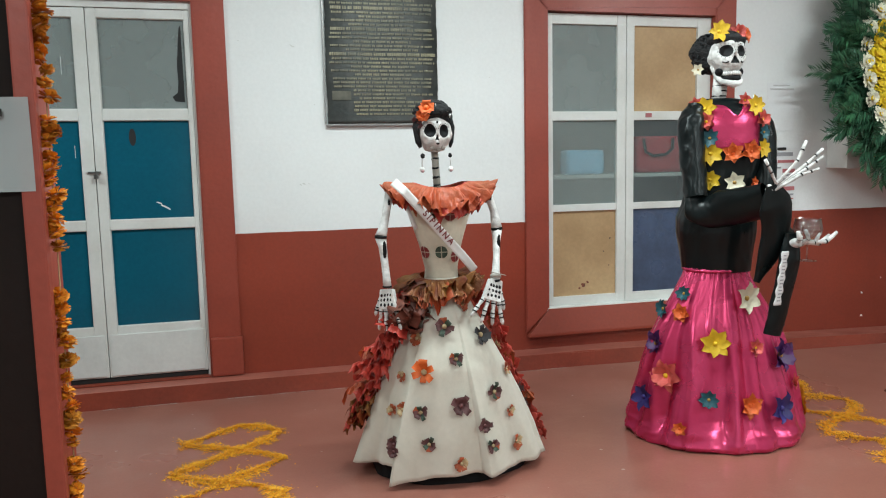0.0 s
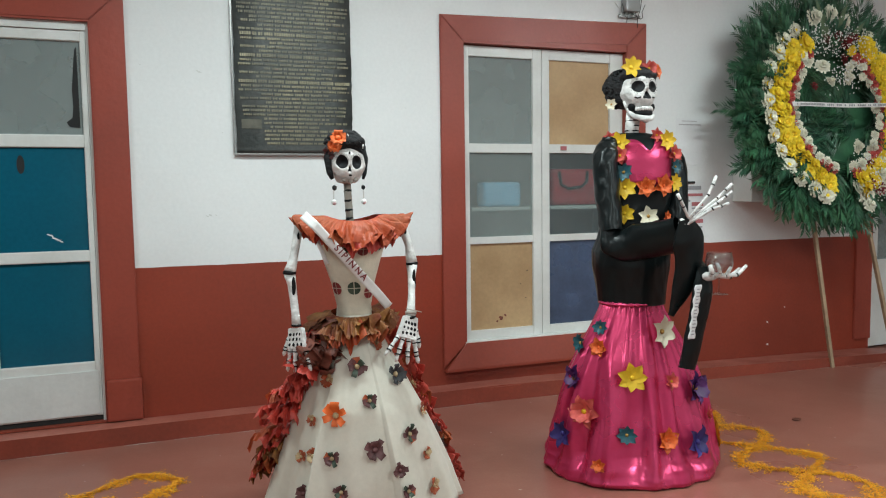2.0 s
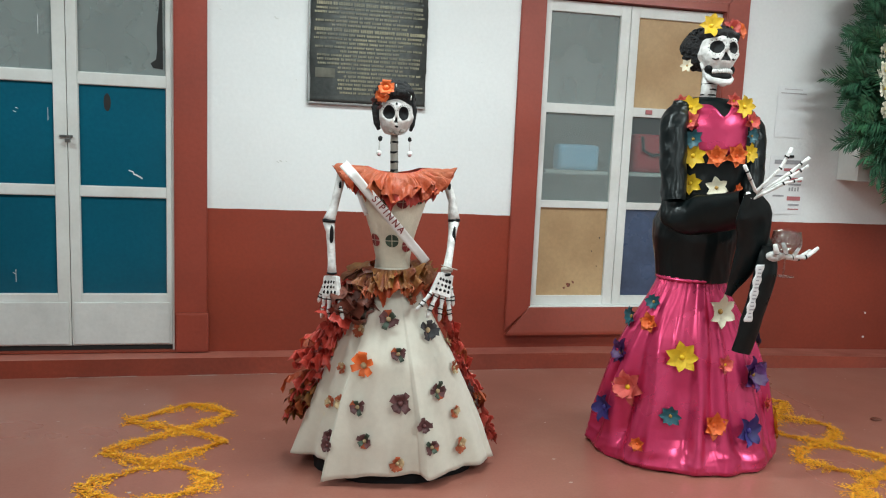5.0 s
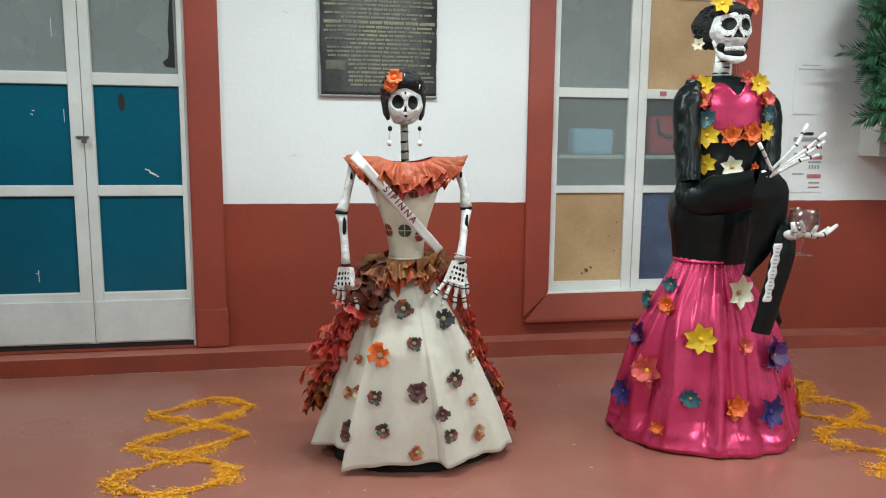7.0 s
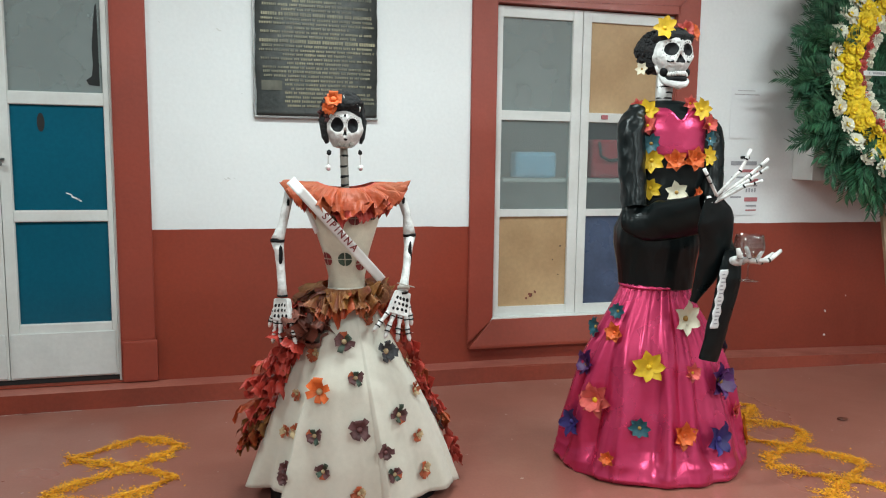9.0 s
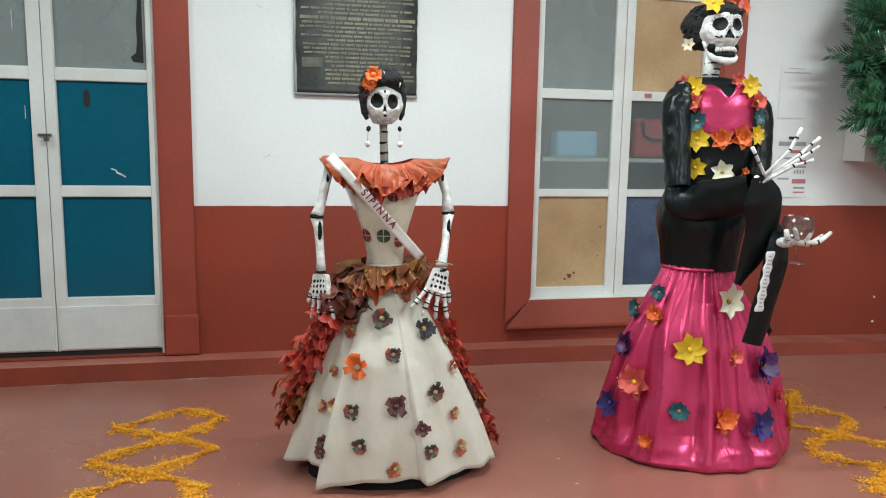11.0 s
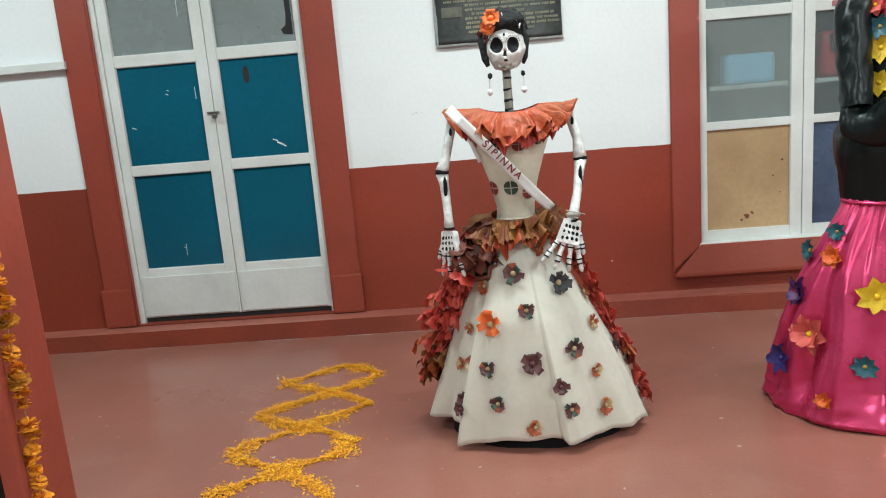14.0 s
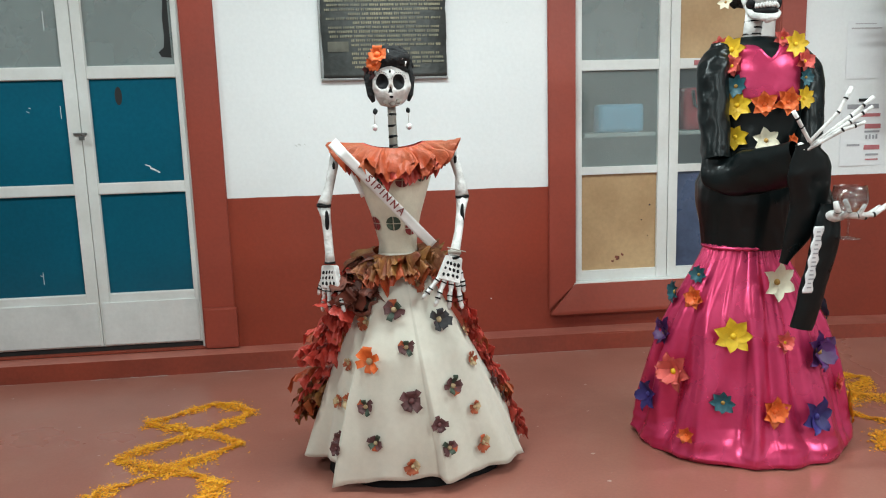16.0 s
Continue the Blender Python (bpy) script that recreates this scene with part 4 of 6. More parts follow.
for i, (ro, dz, m) in enumerate((((0.165, 0.15), 0.0, M_TISSUE_BROWN), ((0.18, 0.165), -0.03, M_TISSUE_BROWN), ((0.165, 0.16), -0.06, M_TISSUE))):
    b2 = ruffle_ring((0.875, 3.455), (0.085, 0.08), ro, lambda th: 0.875 - 0.01 * math.cos(th), lambda th, d=dz: 0.835 + d + 0.03 * math.sin(th), 12 + 2 * i, 0.024, 13.0 + i)
    part("waist_ruffle", local(b2, gown), m, gown, "rust and brown crepe waist ruffle" if i == 0 else "", True)


def flounce(p, across, hang, front, width, length, waves, seed):
    """A crumpled paper frill: gathered along its upper edge, fluted and ragged along the lower one."""
    a, h, n = (Vector(q).normalized() for q in (across, hang, front))

    def fn(u, v):
        bow = 0.02 * math.sin(math.pi * u)
        w = math.sin(2 * math.pi * waves * u + 7 * noise.noise(Vector((u * 3, seed, 0))))
        flute = (0.006 + 0.02 * v) * w + 0.03 * v * noise.noise(Vector((u * 5, seed, v * 1.5)))
        reach = length * v * (1 + 0.5 * noise.noise(Vector((u * 2.5, seed, 4)))) + 0.006 * v * noise.noise(Vector((u * 24, seed, 6)))
        side = (u - 0.12) * width * (1 + 0.16 * v) + 0.01 * noise.noise(Vector((u * 7, v * 3, seed + 2)))
        return Vector(p) + a * side + h * reach + n * (flute + bow + 0.012 * math.sin(2.2 * v))
    return grid_surface(fn, 44, 8)


def along(path, f):
    f *= len(path) - 1
    i = min(int(f), len(path) - 2)
    return Vector(path[i]).lerp(Vector(path[i + 1]), f - i), (Vector(path[i + 1]) - Vector(path[i])).normalized()


LEFT = ((0.75, 3.40, 0.79), (0.715, 3.43, 0.68), (0.665, 3.47, 0.55), (0.625, 3.52, 0.42), (0.585, 3.57, 0.30), (0.565, 3.62, 0.22))
RIGHT = ((1.02, 3.46, 0.80), (1.075, 3.48, 0.68), (1.14, 3.53, 0.55), (1.205, 3.57, 0.40), (1.27, 3.59, 0.26), (1.335, 3.53, 0.1))
rn = random.Random(19)
for sgn, path, wd, count in ((-1, LEFT, 0.125, 26), (1, RIGHT, 0.042, 22)):
    for i in range(count):
        f = i / (count - 1)
        p, d = along(path, f)
        m = M_TISSUE if i % 6 == 4 else M_TISSUE_RED if f < 0.72 or sgn > 0 and i % 3 else rn.choice((M_TISSUE_BROWN, M_TISSUE_BROWN, M_TISSUE_RED))
        p = p + Vector((rn.uniform(-0.012, 0.012), rn.uniform(-0.02, 0.03), rn.uniform(-0.01, 0.01)))
        w = wd * (0.62 + 0.45 * math.sin(math.pi * min(1.0, f * 0.85 + 0.1))) * rn.uniform(0.85, 1.2)
        b2 = flounce(p, (sgn, rn.uniform(-0.25, 0.25), -0.15 + rn.uniform(-0.3, 0.3)), (sgn * 0.3, -0.75, -0.6 + rn.uniform(-0.2, 0.2)), (0.1 * sgn, -0.5, 0.85), w, rn.uniform(0.05, 0.085), rn.uniform(1.4, 2.6), sgn * 40 + i * 2.3)
        part("train_ruffle", local(b2, gown), m, gown, "cascading crimson crepe ruffle" if i == 0 else "", True)
# organza bow on the hip
rn = random.Random(8)
for i in range(16):
    c = Vector((0.735 + rn.uniform(-0.06, 0.055), 3.355 + rn.uniform(-0.02, 0.06), 0.755 + rn.uniform(-0.065, 0.06)))
    ax = Matrix.Rotation(rn.uniform(0, 6.28), 4, Vector((rn.uniform(-1, 1), rn.uniform(-1, 1), rn.uniform(-1, 1))).normalized())

    def loop_fn(u, v, ax=ax, c=c, w=rn.uniform(0.03, 0.05), s=i):
        a = 2 * math.pi * u
        return c + ax @ Vector((0.05 * math.sin(a) + 0.012 * math.sin(5 * a), w * (v - 0.5) * 1.7, 0.042 * math.cos(a) * (1 + 0.3 * math.sin(3 * a + s))))
    part("bow_loop", local(grid_surface(loop_fn, 18, 3), gown), M_BOW, gown, "dark brown organza bow loop" if i == 0 else "", True)

for spec in (("rustgreen", ((-13, 0.677, 1.15), (-2, 0.546, 0.9), (-32, 0.331, 0.95), (88, 0.25, 0.9), (29, 0.388, 1.1), (-25, 0.196, 0.9), (15, 0.173, 0.9))),
             ("grey", ((39, 0.626, 1.3),)), ("tangerine", ((-33, 0.497, 1.4),)), ("plum", ((-2, 0.353, 1.25), (12, 0.263, 0.9), (-52, 0.176, 1.0), (-45, 0.169, 0.8), (81, 0.336, 1.1))),
             ("rustplum", ((-51, 0.625, 0.9), (78, 0.56, 1.0), (-58, 0.468, 0.7), (57, 0.459, 0.85), (-60, 0.319, 0.8), (-49, 0.329, 0.9), (41, 0.29, 0.8), (39, 0.146, 1.0), (-5, 0.107, 0.9), (27, 0.756, 0.8)))):
    for i, (deg, z, sc) in enumerate(spec[1]):
        v = (0.87 - z) / 0.825
        kf = gown_fold(radians(deg), v)
        prof2 = tuple((a, b, c, d * kf, e * kf) for a, b, c, d, e in GOWN)
        put_flower(spec[0], gown, surface_pose(prof2, deg, z, 0.004, 37 * i + deg, sc))

# sash across the chest
sash = thing("sash", 0.9, 3.5, 0, "white satin sash with dark red lettering worn over the gown", "sash")
SA, SB = Vector((0.662, 3.40, 1.285)), Vector((1.01, 3.352, 0.898))


def sash_fn(u, v):
    p = SA.lerp(SB, u)
    d = (SB - SA).normalized()
    n = Vector((-d.z, 0, d.x)) * -1
    y = 3.288 + 0.052 * u + 0.05 * max(0, 0.1 - u) / 0.1 + 0.03 * max(0, u - 0.86) / 0.14 + 0.0015 * math.sin(9 * u + 3 * v)
    return Vector((p.x, y, p.z)) + n * (v - 0.5) * 0.037


thicken(part("ribbon", local(grid_surface(sash_fn, 40, 4), sash), M_SASH, sash, smooth=True), 0.0015)
thicken(part("ribbon_tail", local(grid_surface(lambda u, v: (0.70 + 0.055 * u + 0.014 * v, 3.395 - 0.01 * u, 1.22 - 0.14 * u + 0.008 * v), 8, 1), sash), M_SASH, sash, smooth=True), 0.0015)
txt = bpy.data.curves.new("lettering", "FONT")
txt.body, txt.size, txt.extrude, txt.align_x, txt.align_y, txt.space_character, txt.offset = "SIPINNA", 0.037, 0.0006, "CENTER", "CENTER", 1.42, 0.0005
txt.materials.append(M_REDTEXT)
to = new("lettering", txt)
to.parent = sash
ang = math.degrees(math.atan2(SB.z - SA.z, SB.x - SA.x))
mid = SA.lerp(SB, 0.5)
to.matrix_basis = Matrix.Translation(Vector((mid.x + 0.004, 3.3095, mid.z)) - Vector((0.9, 3.5, 0))) @ pose(0, 0, 0, 90, 0, 0) @ pose(0, 0, 0, 0, 0, ang) @ pose(0, 0, 0, 0, math.degrees(math.atan2(0.052, (SB - SA).length)), 0)

hp = thing("hair_flowers", 0.83, 3.49, 1.575, "orange and brown paper flowers pinned in black hair", "hair flower", "hair flowers")
flower_kind("poppy", cloth_flower(9, 0.05, 0.026, 91), M_ORANGE, 0.02, M_ORANGE)
put_flower("poppy", hp, look((0.838, 3.475, 1.59), (0.78, 3.2, 1.66)) @ pose(0, 0, 0, 180, 0, 20) @ Matrix.Scale(0.62, 4))
put_flower("poppy", hp, look((0.826, 3.485, 1.562), (0.75, 3.3, 1.55)) @ pose(0, 0, 0, 180, 0, 50) @ Matrix.Scale(0.55, 4))
put_flower("plum", hp, look((0.808, 3.51, 1.53), (0.70, 3.35, 1.5)) @ pose(0, 0, 0, 180, 0, 10) @ Matrix.Scale(0.8, 4))

# ---- second figure: skeleton in magenta and black ----
bm = bmesh.new()
HEAD2 = (2.346, 3.552, 1.84)
base = skull(bm, HEAD2, 0.083, 0.112, yaw=-8, tilt=-2, jaw_open=1, jaw=0.2, teeth=False, eyes=(0.45, 0.34, 0.25))
hr = pose(0, 0, 0, 0, 0, -33)
blob((2.345, 3.64, 1.862), 0.118, 0.10, 0.1, 4, bm, 2, rough=0.14, m=hr)
blob((2.346, 3.56, 1.91), 0.086, 0.09, 0.045, 4, bm, 2, rough=0.12)
rn = random.Random(11)
for k in range(320):
    a, e = rn.uniform(0, 2 * math.pi), rn.uniform(-1.1, 1.3)
    p = Vector((2.345, 3.64, 1.862)) + hr @ Vector((0.114 * math.cos(a) * math.cos(e), 0.096 * math.sin(a) * math.cos(e), 0.102 * math.sin(e)))
    blob(p, 0.0095, 0.0095, 0.0075, 1, bm, 2, rough=0.5)
tube([(2.335, 3.575, 1.75), (2.322, 3.58, 1.60)], 0.034, 12, bm, 0)
for z in (1.70, 1.675, 1.65, 1.628):
    tube([(2.331 - (1.70 - z) * 0.087, 3.5765 + (1.7 - z) * 0.033, z - 0.003), (2.331 - (1.7 - z) * 0.087, 3.5765 + (1.7 - z) * 0.033, z + 0.003)], 0.0352, 12, bm, 1)
# bony raised hand with open fingers
for tip, mid_, st in (((2.435, 3.10, 1.42), (2.39, 3.10, 1.335), (2.30, 3.12, 1.235)), ((2.502, 3.08, 1.383), (2.43, 3.09, 1.32), (2.305, 3.12, 1.225)), ((2.49, 3.06, 1.352), (2.42, 3.08, 1.30), (2.30, 3.12, 1.215)),
                      ((2.45, 3.04, 1.30), (2.39, 3.07, 1.275), (2.295, 3.12, 1.21)), ((2.222, 3.09, 1.342), (2.262, 3.10, 1.29), (2.305, 3.12, 1.235))):
    t, md, s = Vector(tip), Vector(mid_), Vector(st)
    tube([s, s.lerp(md, 0.5), md, md.lerp(t, 0.5), t], [0.0065, 0.006, 0.0075, 0.0065, 0.0075], 8, bm, 0)
    for q, dv in ((md, (t - s).normalized()), (md.lerp(t, 0.55), (t - md).normalized())):
        tube([q - dv * 0.003, q + dv * 0.003], 0.0079, 8, bm, 1)
blob((2.283, 3.135, 1.212), 0.022, 0.018, 0.024, 2, bm, 0, rough=0.2)
# the other hand, palm up, under the glass
for tip, md, st in (((2.57, 3.06, 1.02), (2.50, 3.04, 0.985), (2.40, 3.08, 0.985)), ((2.56, 3.09, 1.005), (2.49, 3.07, 0.975), (2.40, 3.1, 0.98)), ((2.47, 3.045, 1.02), (2.45, 3.05, 0.985), (2.39, 3.08, 0.985)),
                    ((2.365, 3.05, 1.035), (2.375, 3.05, 1.0), (2.385, 3.08, 0.98)), ((2.39, 3.04, 1.04), (2.41, 3.04, 1.0), (2.40, 3.07, 0.975))):
    t, md, s = Vector(tip), Vector(md), Vector(st)
    tube([s, s.lerp(md, 0.5), md, md.lerp(t, 0.5), t], [0.011, 0.009, 0.0105, 0.009, 0.007], 8, bm, 0)
    tube([md - (t - s) * 0.02, md + (t - s) * 0.02], 0.0108, 8, bm, 1)
blob((2.395, 3.09, 0.98), 0.035, 0.03, 0.022, 2, bm, 0, rough=0.2)
solid("skeleton_mannequin", moved(lumpy(bm), (-2.28, -3.55, 0)), [M_BONE, M_BLACKPAINT, M_HAIR], "white skeleton mannequin with curly black hair in black satin", "mannequin", "skeleton figures", m=pose(2.28, 3.55, 0))

dress = thing("satin_dress", 2.28, 3.55, 0, "magenta satin skirt and black satin bodice covered in paper flowers", "dress")


def ridge(x, y, z):
    return 1 - 2.6 * abs(noise.noise(Vector((x, y, z))))


def pink_fold(th, v):
    """Gathers at the waistband that open into broad, uneven satin folds with deep valleys."""
    c, s = math.cos(th), math.sin(th)
    p = th + 0.2 * noise.noise(Vector((c * 1.5, s * 1.5, v * 1.1))) + 0.05 * noise.noise(Vector((c * 4, s * 4, v * 2.5 + 3)))
    c, s = math.cos(p), math.sin(p)
    amp = min(1.25, max(0.3, 0.8 + 1.3 * noise.noise(Vector((c * 2.6, s * 2.6, v * 1.3 + 4)))))
    big = 0.5 + 0.5 * math.sin(14 * p + 3.4 * noise.noise(Vector((c * 1.8, s * 1.8, 2 + v * 0.5))))
    mid_ = 0.5 + 0.5 * math.sin(29 * p + 5.0 * noise.noise(Vector((c * 2.2, s * 2.2, v * 0.4 + 8))))
    fine = abs(math.sin(16 * th + 4 * noise.noise(Vector((c * 3, s * 3, 1)))))
    low = min(1.0, max(0.0, v - 0.84) / 0.16)
    grow = min(1.0, 0.12 + 1.5 * v)
    k = 0.985 + (0.135 * amp * (big - 0.55) * grow + 0.04 * (1.5 - amp) * (mid_ - 0.5) * min(1, 0.35 + v)) * (1 - 0.7 * low)
    k += 0.06 * (fine - 0.6) * math.exp(-v * 6)
    k += 0.012 * noise.noise(Vector((c * 7, s * 7, v * 5 + 17))) * (1 - low)
    if low > 0:
        # the cloth slumps into a loose roll of slanting puckers at the foot
        slant = p + 0.9 * (v - 0.9)
        k += low * (0.014 + 0.03 * ridge(math.cos(slant) * 2.2, math.sin(slant) * 2.2, v * 14) * (1 - 0.5 * low) + 0.016 * noise.noise(Vector((math.cos(slant) * 6, math.sin(slant) * 6, v * 16))))
    return k


thicken(part("skirt", local(shell(PINK, pink_fold, 420, 170, lambda th, v: 0.016 * max(0, v - 0.9) / 0.1 * max(0, noise.noise(Vector((math.cos(th) * 4, math.sin(th) * 4, v * 5))))), dress), M_SATIN, dress, "gathered magenta satin skirt", True), 0.002)
part("waistband", local(tube([(2.287 + 0.158 * math.sin(a), 3.52 - 0.131 * math.cos(a), 0.82) for a in (2 * math.pi * k / 60 for k in range(61))], [0.006 + 0.003 * (k % 2) for k in range(61)], 8), dress), M_SATIN, dress, "gathered magenta waistband", True)
part("bodice", local(shell(TORSO, lambda th, v: 1 + 0.02 * noise.noise(Vector((math.cos(th) * 2.2, math.sin(th) * 2.2, v * 4 + 2))) - 0.035 * abs(noise.noise(Vector((math.cos(th) * 4 + v * 4, math.sin(th) * 4, v * 5 + 4)))), 120, 70, turn=TORSO_TURN), dress), M_BLACKSATIN, dress, "black satin bodice", True)


def torso_at(deg, z, out):
    return surface_pose(TORSO, deg, z, out, lift=0, turn=TORSO_TURN).translation


def chest_fn(u, v):
    top = 1.605 - 0.055 * math.exp(-((u - 0.5) / 0.13) ** 2)
    return torso_at(-20 + 72 * u, 1.385 + (top - 1.385) * v, 0.008 + 0.004 * math.sin(math.pi * u) * noise.noise(Vector((u * 5, v * 4, 0))))


thicken(part("chest_panel", local(grid_surface(chest_fn, 16, 10), dress), M_SATIN, dress, "shiny magenta satin chest panel", True), 0.003)


def sleeve(points, radii, seed, squash=1.0, crinkle=1.0, sides=40, steps=64):
    pts = [Vector(p) for p in points]

    def fn(u, v):
        f = v * (len(pts) - 1)
        i = min(int(f), len(pts) - 2)
        k = f - i
        q0, q1, q2, q3 = pts[max(i - 1, 0)], pts[i], pts[i + 1], pts[min(i + 2, len(pts) - 1)]
        p = 0.5 * (2 * q1 + (q2 - q0) * k + (2 * q0 - 5 * q1 + 4 * q2 - q3) * k * k + (3 * q1 - q0 - 3 * q2 + q3) * k ** 3)
        d = ((q2 - q0).normalized() * (1 - k) + (q3 - q1).normalized() * k).normalized()
        k = k * k * (3 - 2 * k)
        r = radii[i] + (radii[i + 1] - radii[i]) * k
        s = d.cross(Vector((0, 1, 0.02))).normalized()
        n = s.cross(d)
        a = 2 * math.pi * u
        ca, sa = math.cos(a), math.sin(a)
        wrink = 0.15 * (0.3 - abs(noise.noise(Vector((ca * 1.2 + v * 3, sa * 1.2, v * 6 + seed))))) + 0.03 * (0.3 - abs(noise.noise(Vector((ca * 2.4, sa * 2.4 + v * 4, v * 11 + seed)))))
        r *= 1 + 0.07 * noise.noise(Vector((ca * 1.4, sa * 1.4, v * 7 + seed))) + crinkle * wrink
        return p + s * (r * math.cos(a)) + n * (r * squash * math.sin(a))
    return grid_surface(fn, sides, steps, closed_u=True)


part("sleeve", local(sleeve(((2.20, 3.575, 1.595), (2.148, 3.54, 1.50), (2.14, 3.5, 1.32), (2.135, 3.46, 1.17)), (0.045, 0.06, 0.057, 0.052), 1, 1.0, 1.3), dress), M_BLACKSATIN, dress, "", True)
part("sleeve", local(sleeve(((2.118, 3.47, 1.20), (2.135, 3.45, 1.12), (2.215, 3.365, 1.12), (2.30, 3.16, 1.165)), (0.035, 0.07, 0.088, 0.08), 2, 0.5, 0.5), dress), M_BLACKSATIN, dress, "", True)
part("sleeve", local(sleeve(((2.288, 3.125, 1.235), (2.322, 3.14, 1.13), (2.328, 3.16, 0.98), (2.262, 3.18, 0.80)), (0.034, 0.082, 0.066, 0.018), 3, 0.3, 0.5), dress), M_BLACKSATIN, dress, "hanging black satin sleeve end", True)
part("sleeve", local(sleeve(((2.47, 3.575, 1.595), (2.53, 3.53, 1.50), (2.525, 3.49, 1.32), (2.50, 3.46, 1.15)), (0.045, 0.06, 0.055, 0.052), 4), dress), M_BLACKSATIN, dress, "", True)
part("sleeve", local(sleeve(((2.49, 3.46, 1.17), (2.475, 3.36, 1.07), (2.42, 3.2, 1.0), (2.385, 3.11, 0.985)), (0.045, 0.05, 0.04, 0.03), 5), dress), M_BLACKSATIN, dress, "", True)
part("sleeve", local(sleeve(((2.388, 3.12, 1.02), (2.385, 3.125, 0.9), (2.35, 3.13, 0.72), (2.32, 3.14, 0.565)), (0.03, 0.05, 0.047, 0.043), 6, 0.5), dress), M_BLACKSATIN, dress, "hanging black satin sleeve end", True)


def tag_fn(u, v):
    w = 0.017 + 0.0035 * math.sin(v * 28)
    return (2.338 - 0.026 * v + (u - 0.5) * 2 * w, 3.093 + 0.012 * v - 0.004 * math.cos((u - 0.5) * 2), 0.945 - 0.24 * v)


tag = thicken(part("tag", local(grid_surface(tag_fn, 4, 30), dress), M_PAPER, dress, "wavy white paper tag on the sleeve", True), 0.001)
b2 = bmesh.new()
for i in range(14):
    v = 0.08 + i * 0.064
    x, y, z = tag_fn(0.5, v)
    box(x - 0.008, x + 0.004 + 0.004 * (i % 3), y - 0.0035, y - 0.002, z - 0.0022, z + 0.0022, bm=b2)
part("printed_lines", local(b2, dress), M_INK, dress)

for key, rows in (("yellow", ((-25, 0.494, 0.98), (66, 0.14, 1.0))), ("cream", ((14, 0.69, 1.05),)), ("teal", ((-70, 0.713, 0.55), (-92, 0.632, 0.7), (-31, 0.241, 0.65), (78, 0.545, 0.7))),
                  ("orange", ((-63, 0.624, 0.65), (-3, 0.21, 0.85), (-50, 0.108, 0.5))), ("coral", ((7, 0.469, 0.6), (72, 0.352, 0.5), (-65, 0.331, 1.1), (50, 0.263, 0.55))),
                  ("purple", ((-84, 0.471, 0.9), (31, 0.418, 1.2))), ("indigo", ((-80, 0.216, 0.95), (19, 0.183, 1.05)))):
    for i, (deg, z, sc) in enumerate(rows):
        kf = pink_fold(radians(deg), (0.83 - z) / 0.826)
        prof2 = tuple((a, b, c, d * kf, e * kf) for a, b, c, d, e in PINK)
        put_flower(key, dress, surface_pose(prof2, deg, z, 0.012, 31 * i + deg * 2, sc, 8))


for i, (key, deg, z, sc) in enumerate((("yellow", -27, 1.587, 0.75), ("coral", -24, 1.524, 0.62), ("teal", -20, 1.446, 0.62), ("yellow", -19, 1.373, 0.78), ("orange", 10, 1.372, 0.72), ("orange", 36, 1.379, 0.75),
                                     ("yellow", 58, 1.392, 0.62), ("teal", 57, 1.47, 0.5), ("coral", 54, 1.531, 0.62), ("yellow", 50, 1.596, 0.7), ("coral", -46, 1.61, 0.5), ("coral", 40, 1.622, 0.5),
                                     ("yellow", -20, 1.25, 0.7), ("cream", 18, 1.235, 0.7), ("orange", 58, 1.23, 0.4))):
    put_flower(key, dress, surface_pose(TORSO, deg, z, 0.018, 40 * i, sc, 5, TORSO_TURN))

hp = thing("hair_flowers", 2.3, 3.56, 1.94, "yellow, coral and cream paper flowers pinned in black curls", "hair flower", "hair flowers")
put_flower("yellow", hp, look((2.275, 3.515, 1.945), (2.23, 3.2, 2.02)) @ pose(0, 0, 0, 180, 0, 0) @ Matrix.Scale(0.75, 4))
put_flower("coral", hp, look((2.375, 3.515, 1.945), (2.4, 3.2, 2.0)) @ pose(0, 0, 0, 180, 0, 30) @ Matrix.Scale(0.62, 4))
put_flower("orange", hp, look((2.425, 3.53, 1.935), (2.55, 3.25, 2.0)) @ pose(0, 0, 0, 180, 0, 10) @ Matrix.Scale(0.62, 4))
put_flower("cream", hp, look((2.225, 3.60, 1.78), (2.0, 3.4, 1.77)) @ pose(0, 0, 0, 180, 0, 0) @ Matrix.Scale(0.42, 4))


# wine glass in the hand
def lathe(profile, n=48):
    b2 = bmesh.new()
    rings = [[b2.verts.new((r * math.cos(2 * math.pi * k / n), r * math.sin(2 * math.pi * k / n), z)) for k in range(n)] for r, z in profile]
    for a, b in zip(rings, rings[1:]):
        for k in range(n):
            b2.faces.new((a[k], a[(k + 1) % n], b[(k + 1) % n], b[k])).smooth = True
    b2.faces.new(rings[0][::-1])
    b2.faces.new(rings[-1])
    return b2


gl = thing("wine_glass", 2.43, 3.07, 0.90, "empty clear stemmed wine glass held in a bony hand", "wine glass")
part("bowl", lathe(((0.004, 0.084), (0.035, 0.092), (0.056, 0.118), (0.06, 0.142), (0.052, 0.185), (0.0505, 0.185), (0.058, 0.142), (0.054, 0.119), (0.034, 0.095), (0.003, 0.088))), M_GLASS, gl, "", True)
part("stem", lathe(((0.004, 0.006), (0.0035, 0.05), (0.0045, 0.084))), M_GLASS, gl, "", True)
part("foot", lathe(((0.04, 0.0), (0.04, 0.0025), (0.01, 0.006), (0.0042, 0.0075))), M_GLASS, gl, "", True)


